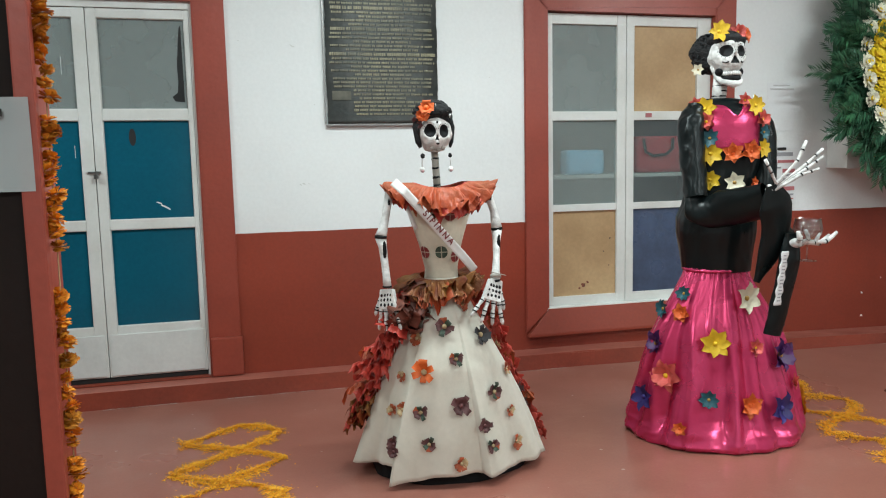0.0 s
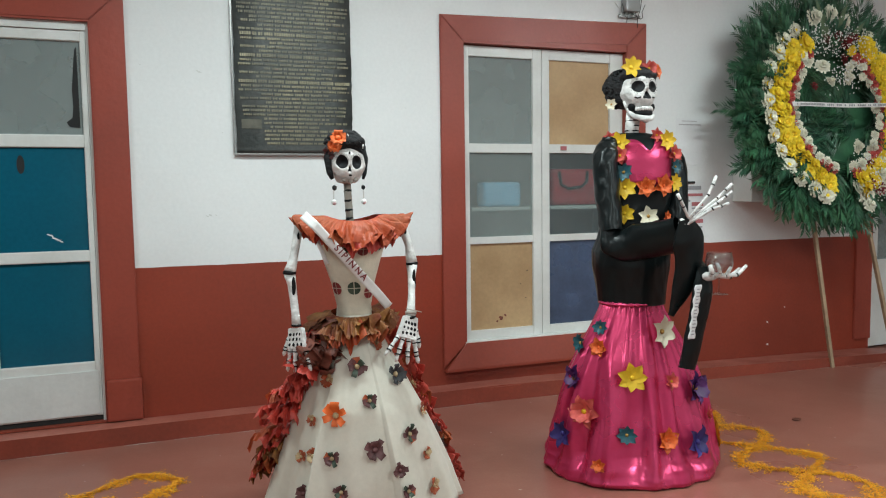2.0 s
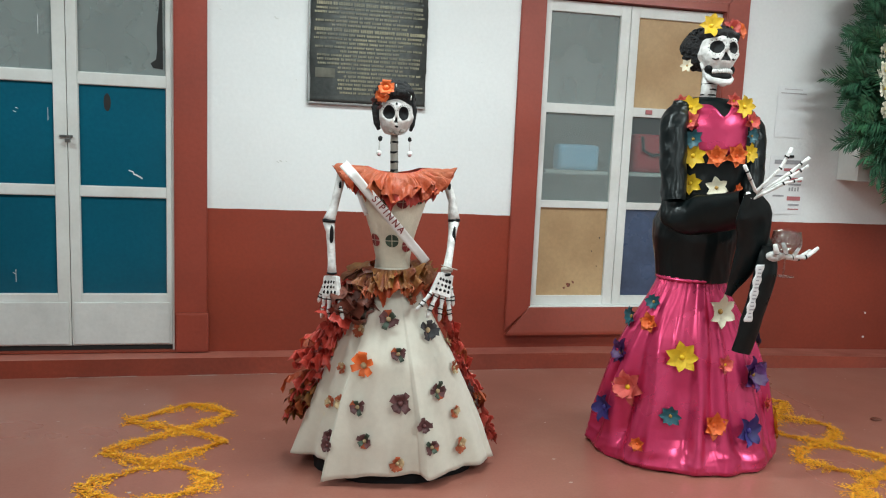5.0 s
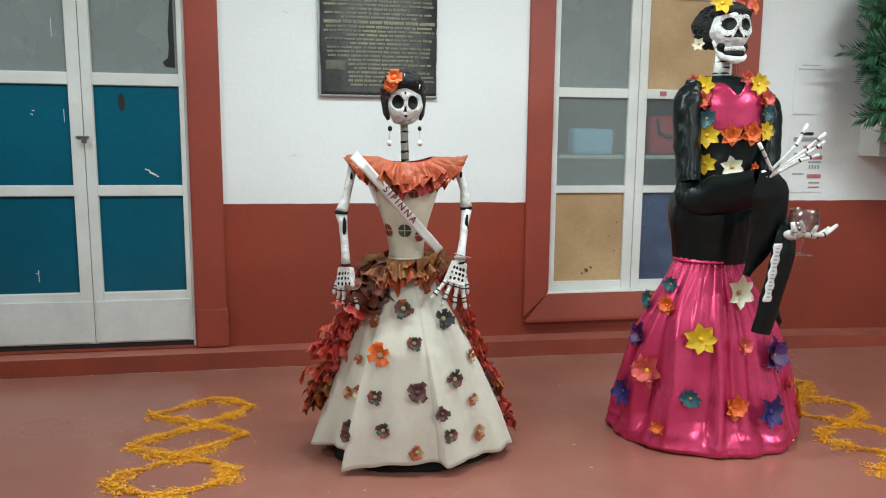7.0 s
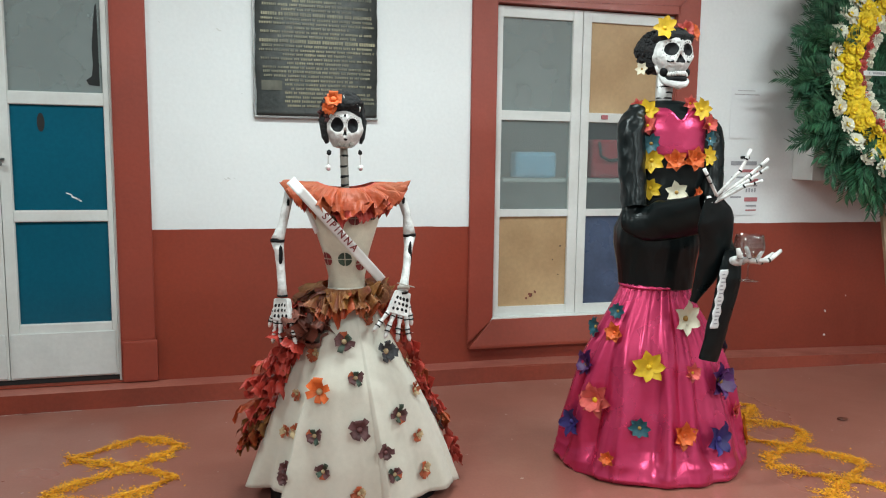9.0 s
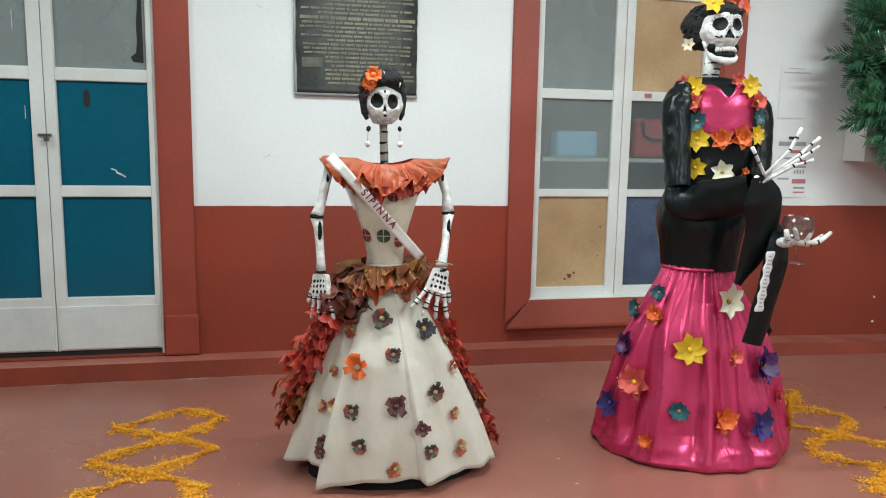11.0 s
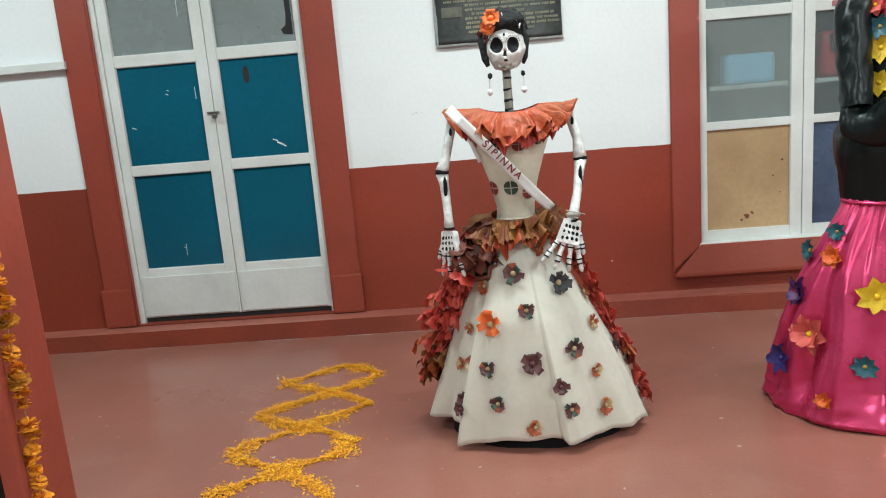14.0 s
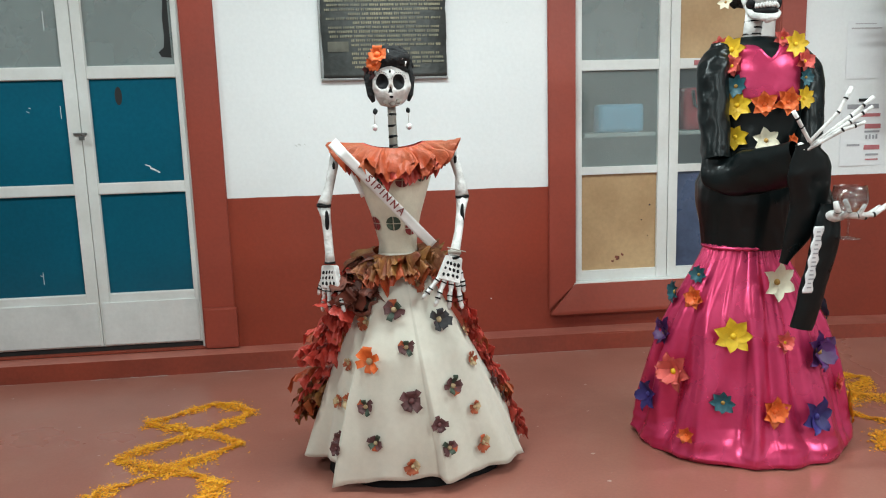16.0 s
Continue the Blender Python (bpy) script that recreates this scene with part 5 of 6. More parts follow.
# ---- plaque on the wall ----
PX0, PX1, PZ0, PZ1 = 0.578, 1.268, 1.612, 2.78
pl = thing("plaque", (PX0 + PX1) / 2, WALL - 0.004, PZ0, "weathered dark bronze memorial plaque with raised brass lettering", "plaque")


def plaque_fn(u, v):
    x = PX0 + (PX1 - PX0) * u
    z = PZ0 + (PZ1 - PZ0) * v
    if u in (0.0, 1.0):
        x += 0.006 * noise.noise(Vector((v * 6, u * 9, 0))) + 0.003 * noise.noise(Vector((v * 30, u * 9, 0)))
    return (x, WALL - 0.024, z)


bm = grid_surface(plaque_fn, 4, 60)
pp = part("plate", local(bm, pl), M_PLAQUE, pl)
md = pp.modifiers.new("thickness", "SOLIDIFY")
md.thickness, md.offset = 0.018, 0
part("edge_strip", local(box(PX0 - 0.012, PX1 + 0.006, WALL - 0.028, WALL - 0.004, PZ0 - 0.016, PZ0 - 0.002, 0.003), pl), M_METAL, pl, "thin aluminium edge strip")
part("edge_strip", local(box(PX0 - 0.016, PX0 - 0.007, WALL - 0.022, WALL - 0.004, PZ0, PZ1, 0.002), pl), M_METAL, pl)
part("blank_patch", local(box(PX0 + 0.03, PX0 + 0.145, WALL - 0.0365, WALL - 0.034, PZ0 + 0.14, PZ0 + 0.195), pl), M_PATCH, pl, "dull blank patch")
rn = random.Random(21)
verts, faces = [], []
yb0, yb1 = WALL - 0.0375, WALL - 0.033
z = PZ0 + 0.05
row = 0
while z < PZ1 - 0.05:
    h = rn.choice((0.0115, 0.0125, 0.013)) if row not in (15, 21, 26) else 0.018
    half = rn.uniform(0.30, 0.325) if row % 6 not in (0, 4) else rn.uniform(0.14, 0.26)
    x = (PX0 + PX1) / 2 - half
    end = (PX0 + PX1) / 2 + half
    while x < end:
        if z < PZ0 + 0.21 and x < PX0 + 0.16:
            x += 0.02
            continue
        for k in range(rn.randint(2, 9)):
            if x > end:
                break
            w = rn.uniform(0.0055, 0.0085) * h / 0.0125
            b = len(verts)
            verts += [(x, yb0, z), (x + w, yb0, z), (x + w, yb0, z + h), (x, yb0, z + h), (x, yb1, z), (x + w, yb1, z), (x + w, yb1, z + h), (x, yb1, z + h)]
            faces += [tuple(b + q for q in f) for f in ((0, 1, 2, 3), (1, 5, 6, 2), (5, 4, 7, 6), (4, 0, 3, 7), (3, 2, 6, 7), (4, 5, 1, 0))]
            x += w + 0.0028
        x += 0.0075
    z += 0.0238 + (0.006 if h > 0.015 else 0)
    row += 1
me = bpy.data.meshes.new("lettering")
me.from_pydata([(a - (PX0 + PX1) / 2, b - WALL + 0.004, c - PZ0) for a, b, c in verts], [], faces)
me.materials.append(M_BRASS)
lo = new("lettering", me)
lo.parent = pl
tagged(lo, "rows of worn raised brass lettering", kind="stuff")


# ---- papers on the wall ----
M_CHIP = mat("pale_worn_cement", (0.55, 0.44, 0.4), 0.7, bump=0)
M_FAINT = mat("faded_print", (0.5, 0.47, 0.48), 0.7, bump=0)


def flat(b2):
    for f in b2.faces:
        f.smooth = False
    return b2


def notice(x0, x1, z0, z1, label, bars, sleeve_on=False):
    ob = thing("notice", (x0 + x1) / 2, WALL - 0.001, z0, label, "notice", "notices on the wall")

    def fn(u, v):
        return (x0 + (x1 - x0) * u, WALL - 0.0035 - 0.003 * (1 - v) * (0.6 + 0.4 * math.sin(5 * u)), z0 + (z1 - z0) * v)
    thicken(part("sheet", local(flat(grid_surface(fn, 8, 8)), ob), M_PAPER, ob), 0.001)
    for u0, u1, v0, v1, mt in bars:
        a, b = fn(u0, v0), fn(u1, v1)
        part("printed_bar", local(box(a[0], b[0], min(a[1], b[1]) - 0.003, min(a[1], b[1]) - 0.0015, a[2], b[2]), ob), mt, ob)
    if sleeve_on:
        part("clip", local(box((x0 + x1) / 2 - 0.035, (x0 + x1) / 2 + 0.035, WALL - 0.014, WALL - 0.006, z1 - 0.012, z1 + 0.006, 0.002), ob), M_DARK, ob)
    return ob


notice(3.685, 3.965, 1.015, 1.415, "white printed notice with red text blocks on the wall", ((0.12, 0.85, 0.86, 0.93, M_INK), (0.4, 0.9, 0.74, 0.79, M_REDINK), (0.15, 0.5, 0.64, 0.67, M_INK), (0.55, 0.92, 0.56, 0.63, M_REDINK), (0.55, 0.9, 0.5, 0.53, M_INK),
       (0.58, 0.62, 0.4, 0.46, M_INK), (0.66, 0.7, 0.4, 0.47, M_INK), (0.74, 0.78, 0.4, 0.46, M_INK), (0.82, 0.86, 0.4, 0.47, M_INK), (0.15, 0.45, 0.3, 0.33, M_INK), (0.55, 0.92, 0.24, 0.31, M_REDINK), (0.6, 0.9, 0.15, 0.18, M_INK), (0.6, 0.9, 0.08, 0.1, M_REDINK)), True)
notice(3.695, 3.925, 1.54, 1.88, "pale faded paper notice taped to the wall", ((0.1, 0.95, 0.86, 0.88, M_FAINT), (0.2, 0.8, 0.94, 0.955, M_FAINT)))

# ---- white box on the wall ----
ob = thing("wall_box", 4.217, WALL - 0.003, 1.265, "white metal utility box mounted on the wall", "wall box")
part("case", local(box(4.217, 5.02, WALL - 0.2, WALL - 0.003, 1.265, 1.56, 0.008), ob), M_FRAME, ob)
part("lid", local(box(4.212, 5.025, WALL - 0.206, WALL - 0.198, 1.262, 1.563, 0.003), ob), M_FRAME, ob)

# ---- junction box with cables over the window ----
ob = thing("junction_box", 3.28, WALL - 0.02, 2.52, "small grey junction box with tangled loose black cables", "junction box")
part("case", local(box(3.215, 3.33, WALL - 0.075, WALL - 0.003, 2.60, 2.69, 0.012), ob), pane_mat("cloudy_grey_plastic", (0.5, 0.52, 0.52), 0.25), ob)
part("bracket", local(box(3.19, 3.36, WALL - 0.03, WALL - 0.003, 2.565, 2.585, 0.003), ob), M_METAL, ob)
rn = random.Random(61)
for i in range(6):
    x = 3.21 + 0.026 * i
    pts = [(x + rn.uniform(-0.03, 0.03), WALL - 0.03 - 0.03 * math.sin(math.pi * k / 6) - rn.uniform(0, 0.012), 2.86 - (0.3 + 0.03 * (i % 3)) * k / 6 if i % 2 else 2.66 - 0.11 * math.sin(math.pi * k / 6)) for k in range(7)]
    if i % 2 == 0:
        pts = [(q[0] + 0.022 * (k - 3), q[1], q[2]) for k, q in enumerate(pts)]
    part("cable", local(tube(pts, 0.0024, 6), ob), M_BLACKPAINT if i % 3 else M_KICK, ob, smooth=True)

# ---- ledge on the wall left of the door ----
solid("ledge", box(-3.6, -1.566, WALL - 0.045, WALL - 0.003, 1.655, 1.70, 0.006), M_FRAME, "narrow white ledge along the wall", "ledge", kind="structure")

# ---- things behind the panes ----
bm = box(2.19, 2.47, WALL + 0.075, WALL + 0.2, 1.262, 1.43, 0.03)
solid("blue_box", bm, mat("light_blue_plastic", (0.3, 0.68, 1.0), 0.5, vary=0.05), "light blue plastic box on a shelf behind the window", "box", smooth=True)
bag = thing("red_bag", 3.02, WALL + 0.4, 1.285, "red fabric bag with dark handle behind the window", "bag")
part("body", local(box(2.74, 3.14, WALL + 0.12, WALL + 0.26, 1.262, 1.52, 0.04), bag), mat("red_canvas", (0.62, 0.035, 0.05), 0.7, bump=0.3), bag, smooth=True)
part("handle", local(tube([(2.79, WALL + 0.115, 1.50), (2.80, WALL + 0.105, 1.41), (2.86, WALL + 0.10, 1.38), (2.96, WALL + 0.10, 1.39), (3.01, WALL + 0.105, 1.43), (3.02, WALL + 0.115, 1.5)], 0.011, 8), bag), M_BLACKPAINT, bag, smooth=True)
sh = thing("shelf_table", 2.65, WALL + 0.5, 0, "table with pale top behind the window", "table")
part("tabletop", local(box(2.1, 3.4, WALL + 0.07, WALL + 0.6, 1.235, 1.26, 0.004), sh), M_KICK, sh)
for x in (2.13, 3.37):
    for y in (WALL + 0.25, WALL + 0.57):
        part("leg", local(box(x - 0.02, x + 0.02, y - 0.02, y + 0.02, 0, 1.235, 0.003), sh), M_KICK, sh)
# marks on the door panels: a dark oval sticker and paint scuffs
d1 = bpy.data.objects["door_1"]
# flat black outline for the dark thing that hangs at the right pane
bm = bmesh.new()
bm.faces.new([bm.verts.new((x, DY + 0.0185, z)) for x, z in ((-0.26, 2.17), (-0.25, 2.185), (-0.2475, 1.745), (-0.30, 1.75), (-0.315, 1.775), (-0.285, 1.80), (-0.278, 1.86), (-0.281, 1.95), (-0.272, 2.05))])
part("pane_hook_shape", bm, M_DARK, d1, "dark hook-shaped thing hanging at the upper pane")
bm = bmesh.new()
vs = [bm.verts.new((-0.549 + 0.019 * math.cos(a), DY + 0.0185, 1.545 + 0.05 * math.sin(a))) for a in (2 * math.pi * k / 20 for k in range(20))]
bm.faces.new(vs)
part("oval_sticker", bm, M_DARK, d1)


def splash(x, y, z, s, seed, parent, material, slant=0.5):
    """A chip or smear of paint with a ragged outline."""
    rn2 = random.Random(seed)
    b2 = bmesh.new()
    n = 11
    b2.faces.new([b2.verts.new((x + s * (math.cos(a) * rn2.uniform(0.5, 1) - slant * math.sin(a)), y, z + s * math.sin(a) * rn2.uniform(0.35, 1))) for a in (2 * math.pi * k / n for k in range(n))])
    return part("paint_chip", b2, material, parent) if parent else b2


for i, (x, z, s) in enumerate(((-0.425, 1.16, 0.012), (-0.395, 1.138, 0.016), (-0.375, 1.125, 0.010), (-1.255, 1.29, 0.009), (-1.03, 1.47, 0.006), (-1.02, 1.49, 0.005), (-1.06, 0.56, 0.005))):
    splash(x, DY + 0.0185, z, s, i, d1, M_PAPER, 1.2)
for i, (x, z0, z1) in enumerate(((-0.86, 1.50, 1.43), (-1.05, 0.58, 0.51), (-0.9, 2.0, 1.9))):
    part("scratch", box(x - 0.0012, x + 0.0012, DY + 0.0178, DY + 0.019, z1, z0), M_PAPER, d1)
wb = bpy.data.objects["wall_back"]
for i, (x, z, s) in enumerate(((0.381, 2.073, 0.014), (0.42, 1.249, 0.01), (0.40, 1.245, 0.008), (0.45, 1.25, 0.006), (0.07, 2.1, 0.005), (1.62, 1.9, 0.005), (0.5, 1.73, 0.004))):
    splash(x, WALL - 0.003, z, s, 40 + i, wb, M_KICK, 0.8)
for i, (x, z, s) in enumerate(((4.578, 0.313, 0.012), (4.583, 0.135, 0.014), (4.75, 0.42, 0.006), (1.5, 0.3, 0.005), (-0.6, 2.4, 0.006))):
    splash(x, WALL - 0.0055, z, s, 60 + i, wb, M_PAPER, 0.2)
w1 = bpy.data.objects["window_1"]
for i, (x, z, s, mt) in enumerate(((2.3, 0.5, 0.02, M_BOW), (2.33, 0.52, 0.012, M_BOW), (2.27, 0.48, 0.012, M_BOW), (2.50, 0.82, 0.008, M_DARK), (2.45, 0.73, 0.006, M_DARK), (2.49, 0.63, 0.006, M_DARK))):
    splash(x, WY + 0.0185, z, s, 80 + i, w1, mt, 0.1)
part("red_tag", box(2.755, 2.80, WY - 0.004, WY + 0.003, 1.645, 1.672, 0.001), M_REDINK, w1)

# worn pale edge on the floor along the kerb
stp = bpy.data.objects["step"]
rn = random.Random(12)
for i in range(26):
    x = rn.uniform(-1.9, 5.2)
    ln = rn.uniform(0.03, 0.2)
    y = step_front(x) - rn.uniform(0.004, 0.016)
    b2 = bmesh.new()
    n = 7
    up = [b2.verts.new((x + ln * k / n, y + 0.0035 * rn.random() - (0.062 if x > 2.2 else 0.0) * ln * k / n, 0.0015)) for k in range(n + 1)]
    dn = [b2.verts.new((x + ln * k / n, y - 0.002 - 0.004 * rn.random() - (0.062 if x > 2.2 else 0.0) * ln * k / n, 0.0015)) for k in range(n + 1)]
    for k in range(n):
        b2.faces.new((up[k], up[k + 1], dn[k + 1], dn[k]))
    part("paint_chip", b2, M_CHIP, stp)
for i in range(46):
    x, y, s = rn.uniform(-1.6, 4.2), rn.uniform(2.9, 4.7), rn.uniform(0.003, 0.008)
    b2 = bmesh.new()
    b2.faces.new([b2.verts.new((x + s * math.cos(a) * rn.uniform(0.5, 1.6), y + s * math.sin(a) * rn.uniform(0.5, 1.2), 0.0015)) for a in (2 * math.pi * k / 8 for k in range(8))])
    part("paint_chip", b2, M_CHIP, bpy.data.objects["floor"])

# crumbs on the floor
solid("dry_leaf", blob((3.6, 3.75, 0.006), 0.03, 0.022, 0.006, 2, rough=0.6), M_BOW, "small dark dry leaf on the floor", "leaf")


# ---- marigold petals strewn on the floor ----
def petal_mat(name, a, b):
    m = bpy.data.materials.new(name)
    m.use_nodes = True
    n, l = m.node_tree.nodes, m.node_tree.links
    g, r = n.new("ShaderNodeNewGeometry"), n.new("ShaderNodeMix")
    r.data_type = "RGBA"
    r.inputs["A"].default_value, r.inputs["B"].default_value = (*a, 1), (*b, 1)
    l.new(g.outputs["Random Per Island"], r.inputs["Factor"])
    l.new(r.outputs["Result"], n["Principled BSDF"].inputs["Base Color"])
    n["Principled BSDF"].inputs["Roughness"].default_value = 0.6
    return m


M_PETAL = petal_mat("marigold_petals", (0.84, 0.43, 0.010), (0.66, 0.2, 0.006))


def petal_trail(name, runs, seed, label, density=5200, spread=0.046):
    rn2 = random.Random(seed)
    vs, fs = [], []

    def one(x, y, z):
        a, s, tl = rn2.uniform(0, 6.28), rn2.uniform(0.0028, 0.0062), rn2.uniform(-0.8, 0.8)
        ca, sa = math.cos(a), math.sin(a)
        b = len(vs)
        for px, py, pz in ((-1, -0.45, 0.1), (0.2, -0.6, 0), (1.1, 0, 0.35), (0.2, 0.6, 0), (-1, 0.45, 0.1)):
            vs.append((x + s * (px * ca - py * sa), y + s * (px * sa + py * ca), max(0.0012, z + s * (pz + tl * px * 0.5 + 0.25))))
        fs.append((b, b + 1, b + 2, b + 3, b + 4))
    for run in runs:
        for (x0, y0), (x1, y1) in zip(run, run[1:]):
            ln = math.hypot(x1 - x0, y1 - y0)
            cnt = int(ln * density)
            for k in range(cnt):
                f = rn2.random()
                thin = 0.55 + 0.9 * noise.noise(Vector((x0 + (x1 - x0) * f * 3, y0 + (y1 - y0) * f * 3, seed)) * 2.2)
                if rn2.random() > 0.55 + thin * 0.6:
                    continue
                wob = 0.012 * noise.noise(Vector((f * 6 + x0, y0, seed)))
                dx, dy = (x1 - x0) / ln, (y1 - y0) / ln
                at = Vector((x0 + (x1 - x0) * f, y0 + (y1 - y0) * f, seed))
                clump = min(1.35, max(0.3, 0.8 + 1.5 * noise.noise(at * 9)))
                if rn2.random() > 0.35 + 0.6 * clump:
                    continue
                o = rn2.gauss(0, spread * 0.58 * clump) + wob
                one(x0 + (x1 - x0) * f - dy * o + rn2.gauss(0, 0.006), y0 + (y1 - y0) * f + dx * o, abs(rn2.gauss(0, 0.006)) * max(0.2, 1 - abs(o) / spread))
            for k in range(int(ln * 22)):
                f = rn2.random()
                one(x0 + (x1 - x0) * f + rn2.gauss(0, 0.07), y0 + (y1 - y0) * f + rn2.gauss(0, 0.07), 0)
    me2 = bpy.data.meshes.new(name)
    me2.from_pydata(vs, [], fs)
    me2.materials.append(M_PETAL)
    return tagged(new(name, me2), label, "petals", kind="stuff")


# two chains of lozenges: side points and crossings
TRAIL_A = (((-0.01, 4.31), (-0.12, 4.225), (-0.28, 4.095), (-0.13, 4.02), (-0.02, 3.955), (0.11, 3.87), (0.19, 3.785), (0.06, 3.68), (-0.05, 3.595), (-0.2, 3.475), (-0.29, 3.42), (-0.295, 3.34), (-0.2, 3.28), (-0.075, 3.215), (0.04, 3.12), (0.14, 3.02), (0.16, 2.9), (0.0, 2.78)),
           ((-0.01, 4.31), (0.1, 4.25), (0.19, 4.155), (0.07, 4.005), (-0.02, 3.95), (-0.15, 3.85), (-0.305, 3.735), (-0.19, 3.64), (-0.03, 3.57), (0.09, 3.49), (0.172, 3.395), (0.12, 3.3), (0.01, 3.255), (-0.075, 3.21), (-0.16, 3.13), (-0.3, 3.03), (-0.28, 2.9), (-0.1, 2.78)))
TRAIL_B = (((3.06, 4.2), (3.27, 4.05), (3.05, 3.86), (2.85, 3.70), (2.937, 3.582), (3.028, 3.49), (3.144, 3.38), (3.242, 3.238), (3.12, 3.15), (3.019, 3.082), (2.9, 3.03), (2.813, 2.968), (2.79, 2.9), (3.0, 2.72)),
           ((3.06, 4.2), (2.86, 4.06), (3.05, 3.86), (3.19, 3.77), (3.262, 3.69), (3.22, 3.58), (3.01, 3.455), (2.869, 3.41), (2.795, 3.325), (2.845, 3.221), (3.019, 3.082), (3.117, 3.01), (3.15, 2.88), (3.02, 2.72)))
petal_trail("petal_trail", TRAIL_A, 3, "orange marigold petals laid as a chain of lozenges")
petal_trail("petal_trail", TRAIL_B, 4, "orange marigold petals laid as a chain of lozenges")


# ---- marigold garland on the jamb ----
def marigold_mesh(seed):
    """A round fluffy head: short ruffled petals standing out on all sides."""
    rn2 = random.Random(seed)
    b2 = bmesh.new()
    count = 54
    for i in range(count):
        z = 1 - 2 * (i + 0.5) / count
        a = 2.39996 * i + rn2.uniform(-0.3, 0.3)
        n = Vector((math.sqrt(1 - z * z) * math.cos(a), math.sqrt(1 - z * z) * math.sin(a), z))
        t = n.cross(Vector((0.1, 0.2, 1))).normalized()
        u = n.cross(t)
        lean = u * rn2.uniform(-0.3, 0.5)
        rows = []
        for r, w in ((0.3, 0.16), (0.75, 0.3), (rn2.uniform(0.9, 1.12), 0.34)):
            c = n * r + lean * r * r
            rows.append([b2.verts.new(Vector((q.x, q.y, q.z * 0.72))) for q in (c - t * w, c + u * 0.1 * r + n * rn2.uniform(-0.1, 0.1), c + t * w)])
        for p, q in zip(rows, rows[1:]):
            for k in range(2):
                b2.faces.new((p[k], p[k + 1], q[k + 1], q[k])).smooth = True
    return b2


M_MARI = mat("marigold_orange", (0.74, 0.27, 0.012), 0.65, vary=0.1, patch=4, bump=0.2, objrand=0.3, island=0.18)
MARI = [mesh_of("marigold", marigold_mesh(i), M_MARI) for i in range(3)]
GX, GY = JX + 0.008, JY0 + 0.05
gar = thing("marigold_garland", GX, GY, 0, "string of orange marigold heads hanging on the red jamb", "garland")
part("string", local(tube([(GX, GY, CEIL - 0.4), (GX + 0.003, GY, 1.6), (GX, GY, 1.0), (GX + 0.002, GY, 0.3)], 0.0016, 5), gar), M_BEIGE, gar)
rn = random.Random(77)
z = 2.5
while z > 0.3:
    if 1.065 < z < 1.16:
        z -= 0.03
        continue
    m = Matrix.Translation((GX + rn.uniform(-0.008, 0.01), GY - rn.uniform(0, 0.006), z)) @ Euler((rn.uniform(-0.4, 0.4) + (math.pi if rn.random() < 0.5 else 0), rn.uniform(-0.4, 0.4), rn.uniform(0, 6))).to_matrix().to_4x4() @ Matrix.Scale(rn.uniform(0.016, 0.025), 4)
    o = new("marigold", rn.choice(MARI))
    o.parent = gar
    o.matrix_basis = gar.matrix_basis.inverted() @ m
    z -= rn.uniform(0.02, 0.036) + (0.02 if rn.random() < 0.12 else 0)

# plastic sleeve with a paper on the jamb
ob = thing("plastic_sleeve", -0.44, JY0 - 0.006, 1.31, "clear plastic sleeve with a pale paper on the jamb", "document sleeve")
part("sheet", local(grid_surface(lambda u, v: (-0.58 + 0.211 * u, JY0 - 0.011 - 0.004 * math.sin(4 * u + 3 * v), 1.31 + 0.208 * v), 8, 8), ob), pane_mat("cloudy_plastic", (0.55, 0.6, 0.6), 0.3, rough=0.15), ob, smooth=True)
part("printed_bar", local(box(-0.445, -0.422, JY0 - 0.0175, JY0 - 0.0165, 1.475, 1.492), ob), M_DARK, ob)

# ---- funeral-style wreath on an easel ----
M_LEAF = mat("dark_green_palm_leaf", (0.04, 0.13, 0.06), 0.42, vary=0.15, patch=6, bump=0.1, island=0.4, color2=(0.028, 0.095, 0.055))
M_CHRYS_Y = mat("yellow_chrysanthemum", (0.84, 0.60, 0.02), 0.6, vary=0.08, patch=20, bump=0.1, island=0.15)
M_CHRYS_W = mat("white_chrysanthemum", (0.78, 0.76, 0.62), 0.6, vary=0.06, patch=20, bump=0.1, island=0.1)
M_CARN = mat("coral_red_carnation", (0.6, 0.10, 0.085), 0.65, vary=0.1, patch=20, bump=0.2, island=0.25)
M_ROSE = mat("dark_red_rose", (0.16, 0.008, 0.012), 0.6, vary=0.1, patch=20, bump=0.2, island=0.3)
M_BREATH = mat("white_tiny_blossom", (0.75, 0.76, 0.74), 0.7, vary=0.05, bump=0)
M_PALELEAF = mat("grey_green_blade_leaf", (0.11, 0.17, 0.09), 0.5, vary=0.1, patch=10, bump=0.1)
M_PALEWOOD = mat("raw_pine_leg", (0.42, 0.30, 0.19), 0.65, vary=0.15, patch=5, bump=0.15, bscale=60)
WC = Vector((4.808, 4.70, 1.944))
WM = Matrix.Translation(WC) @ pose(0, 0, 0, -8, 0, 0) @ Matrix.Scale(1.024, 4)
wr = new("flower_wreath")
wr.matrix_basis = WM
wr.empty_display_size = 0.1
tagged(wr, "large green palm wreath with yellow, white and coral flowers", "wreath")


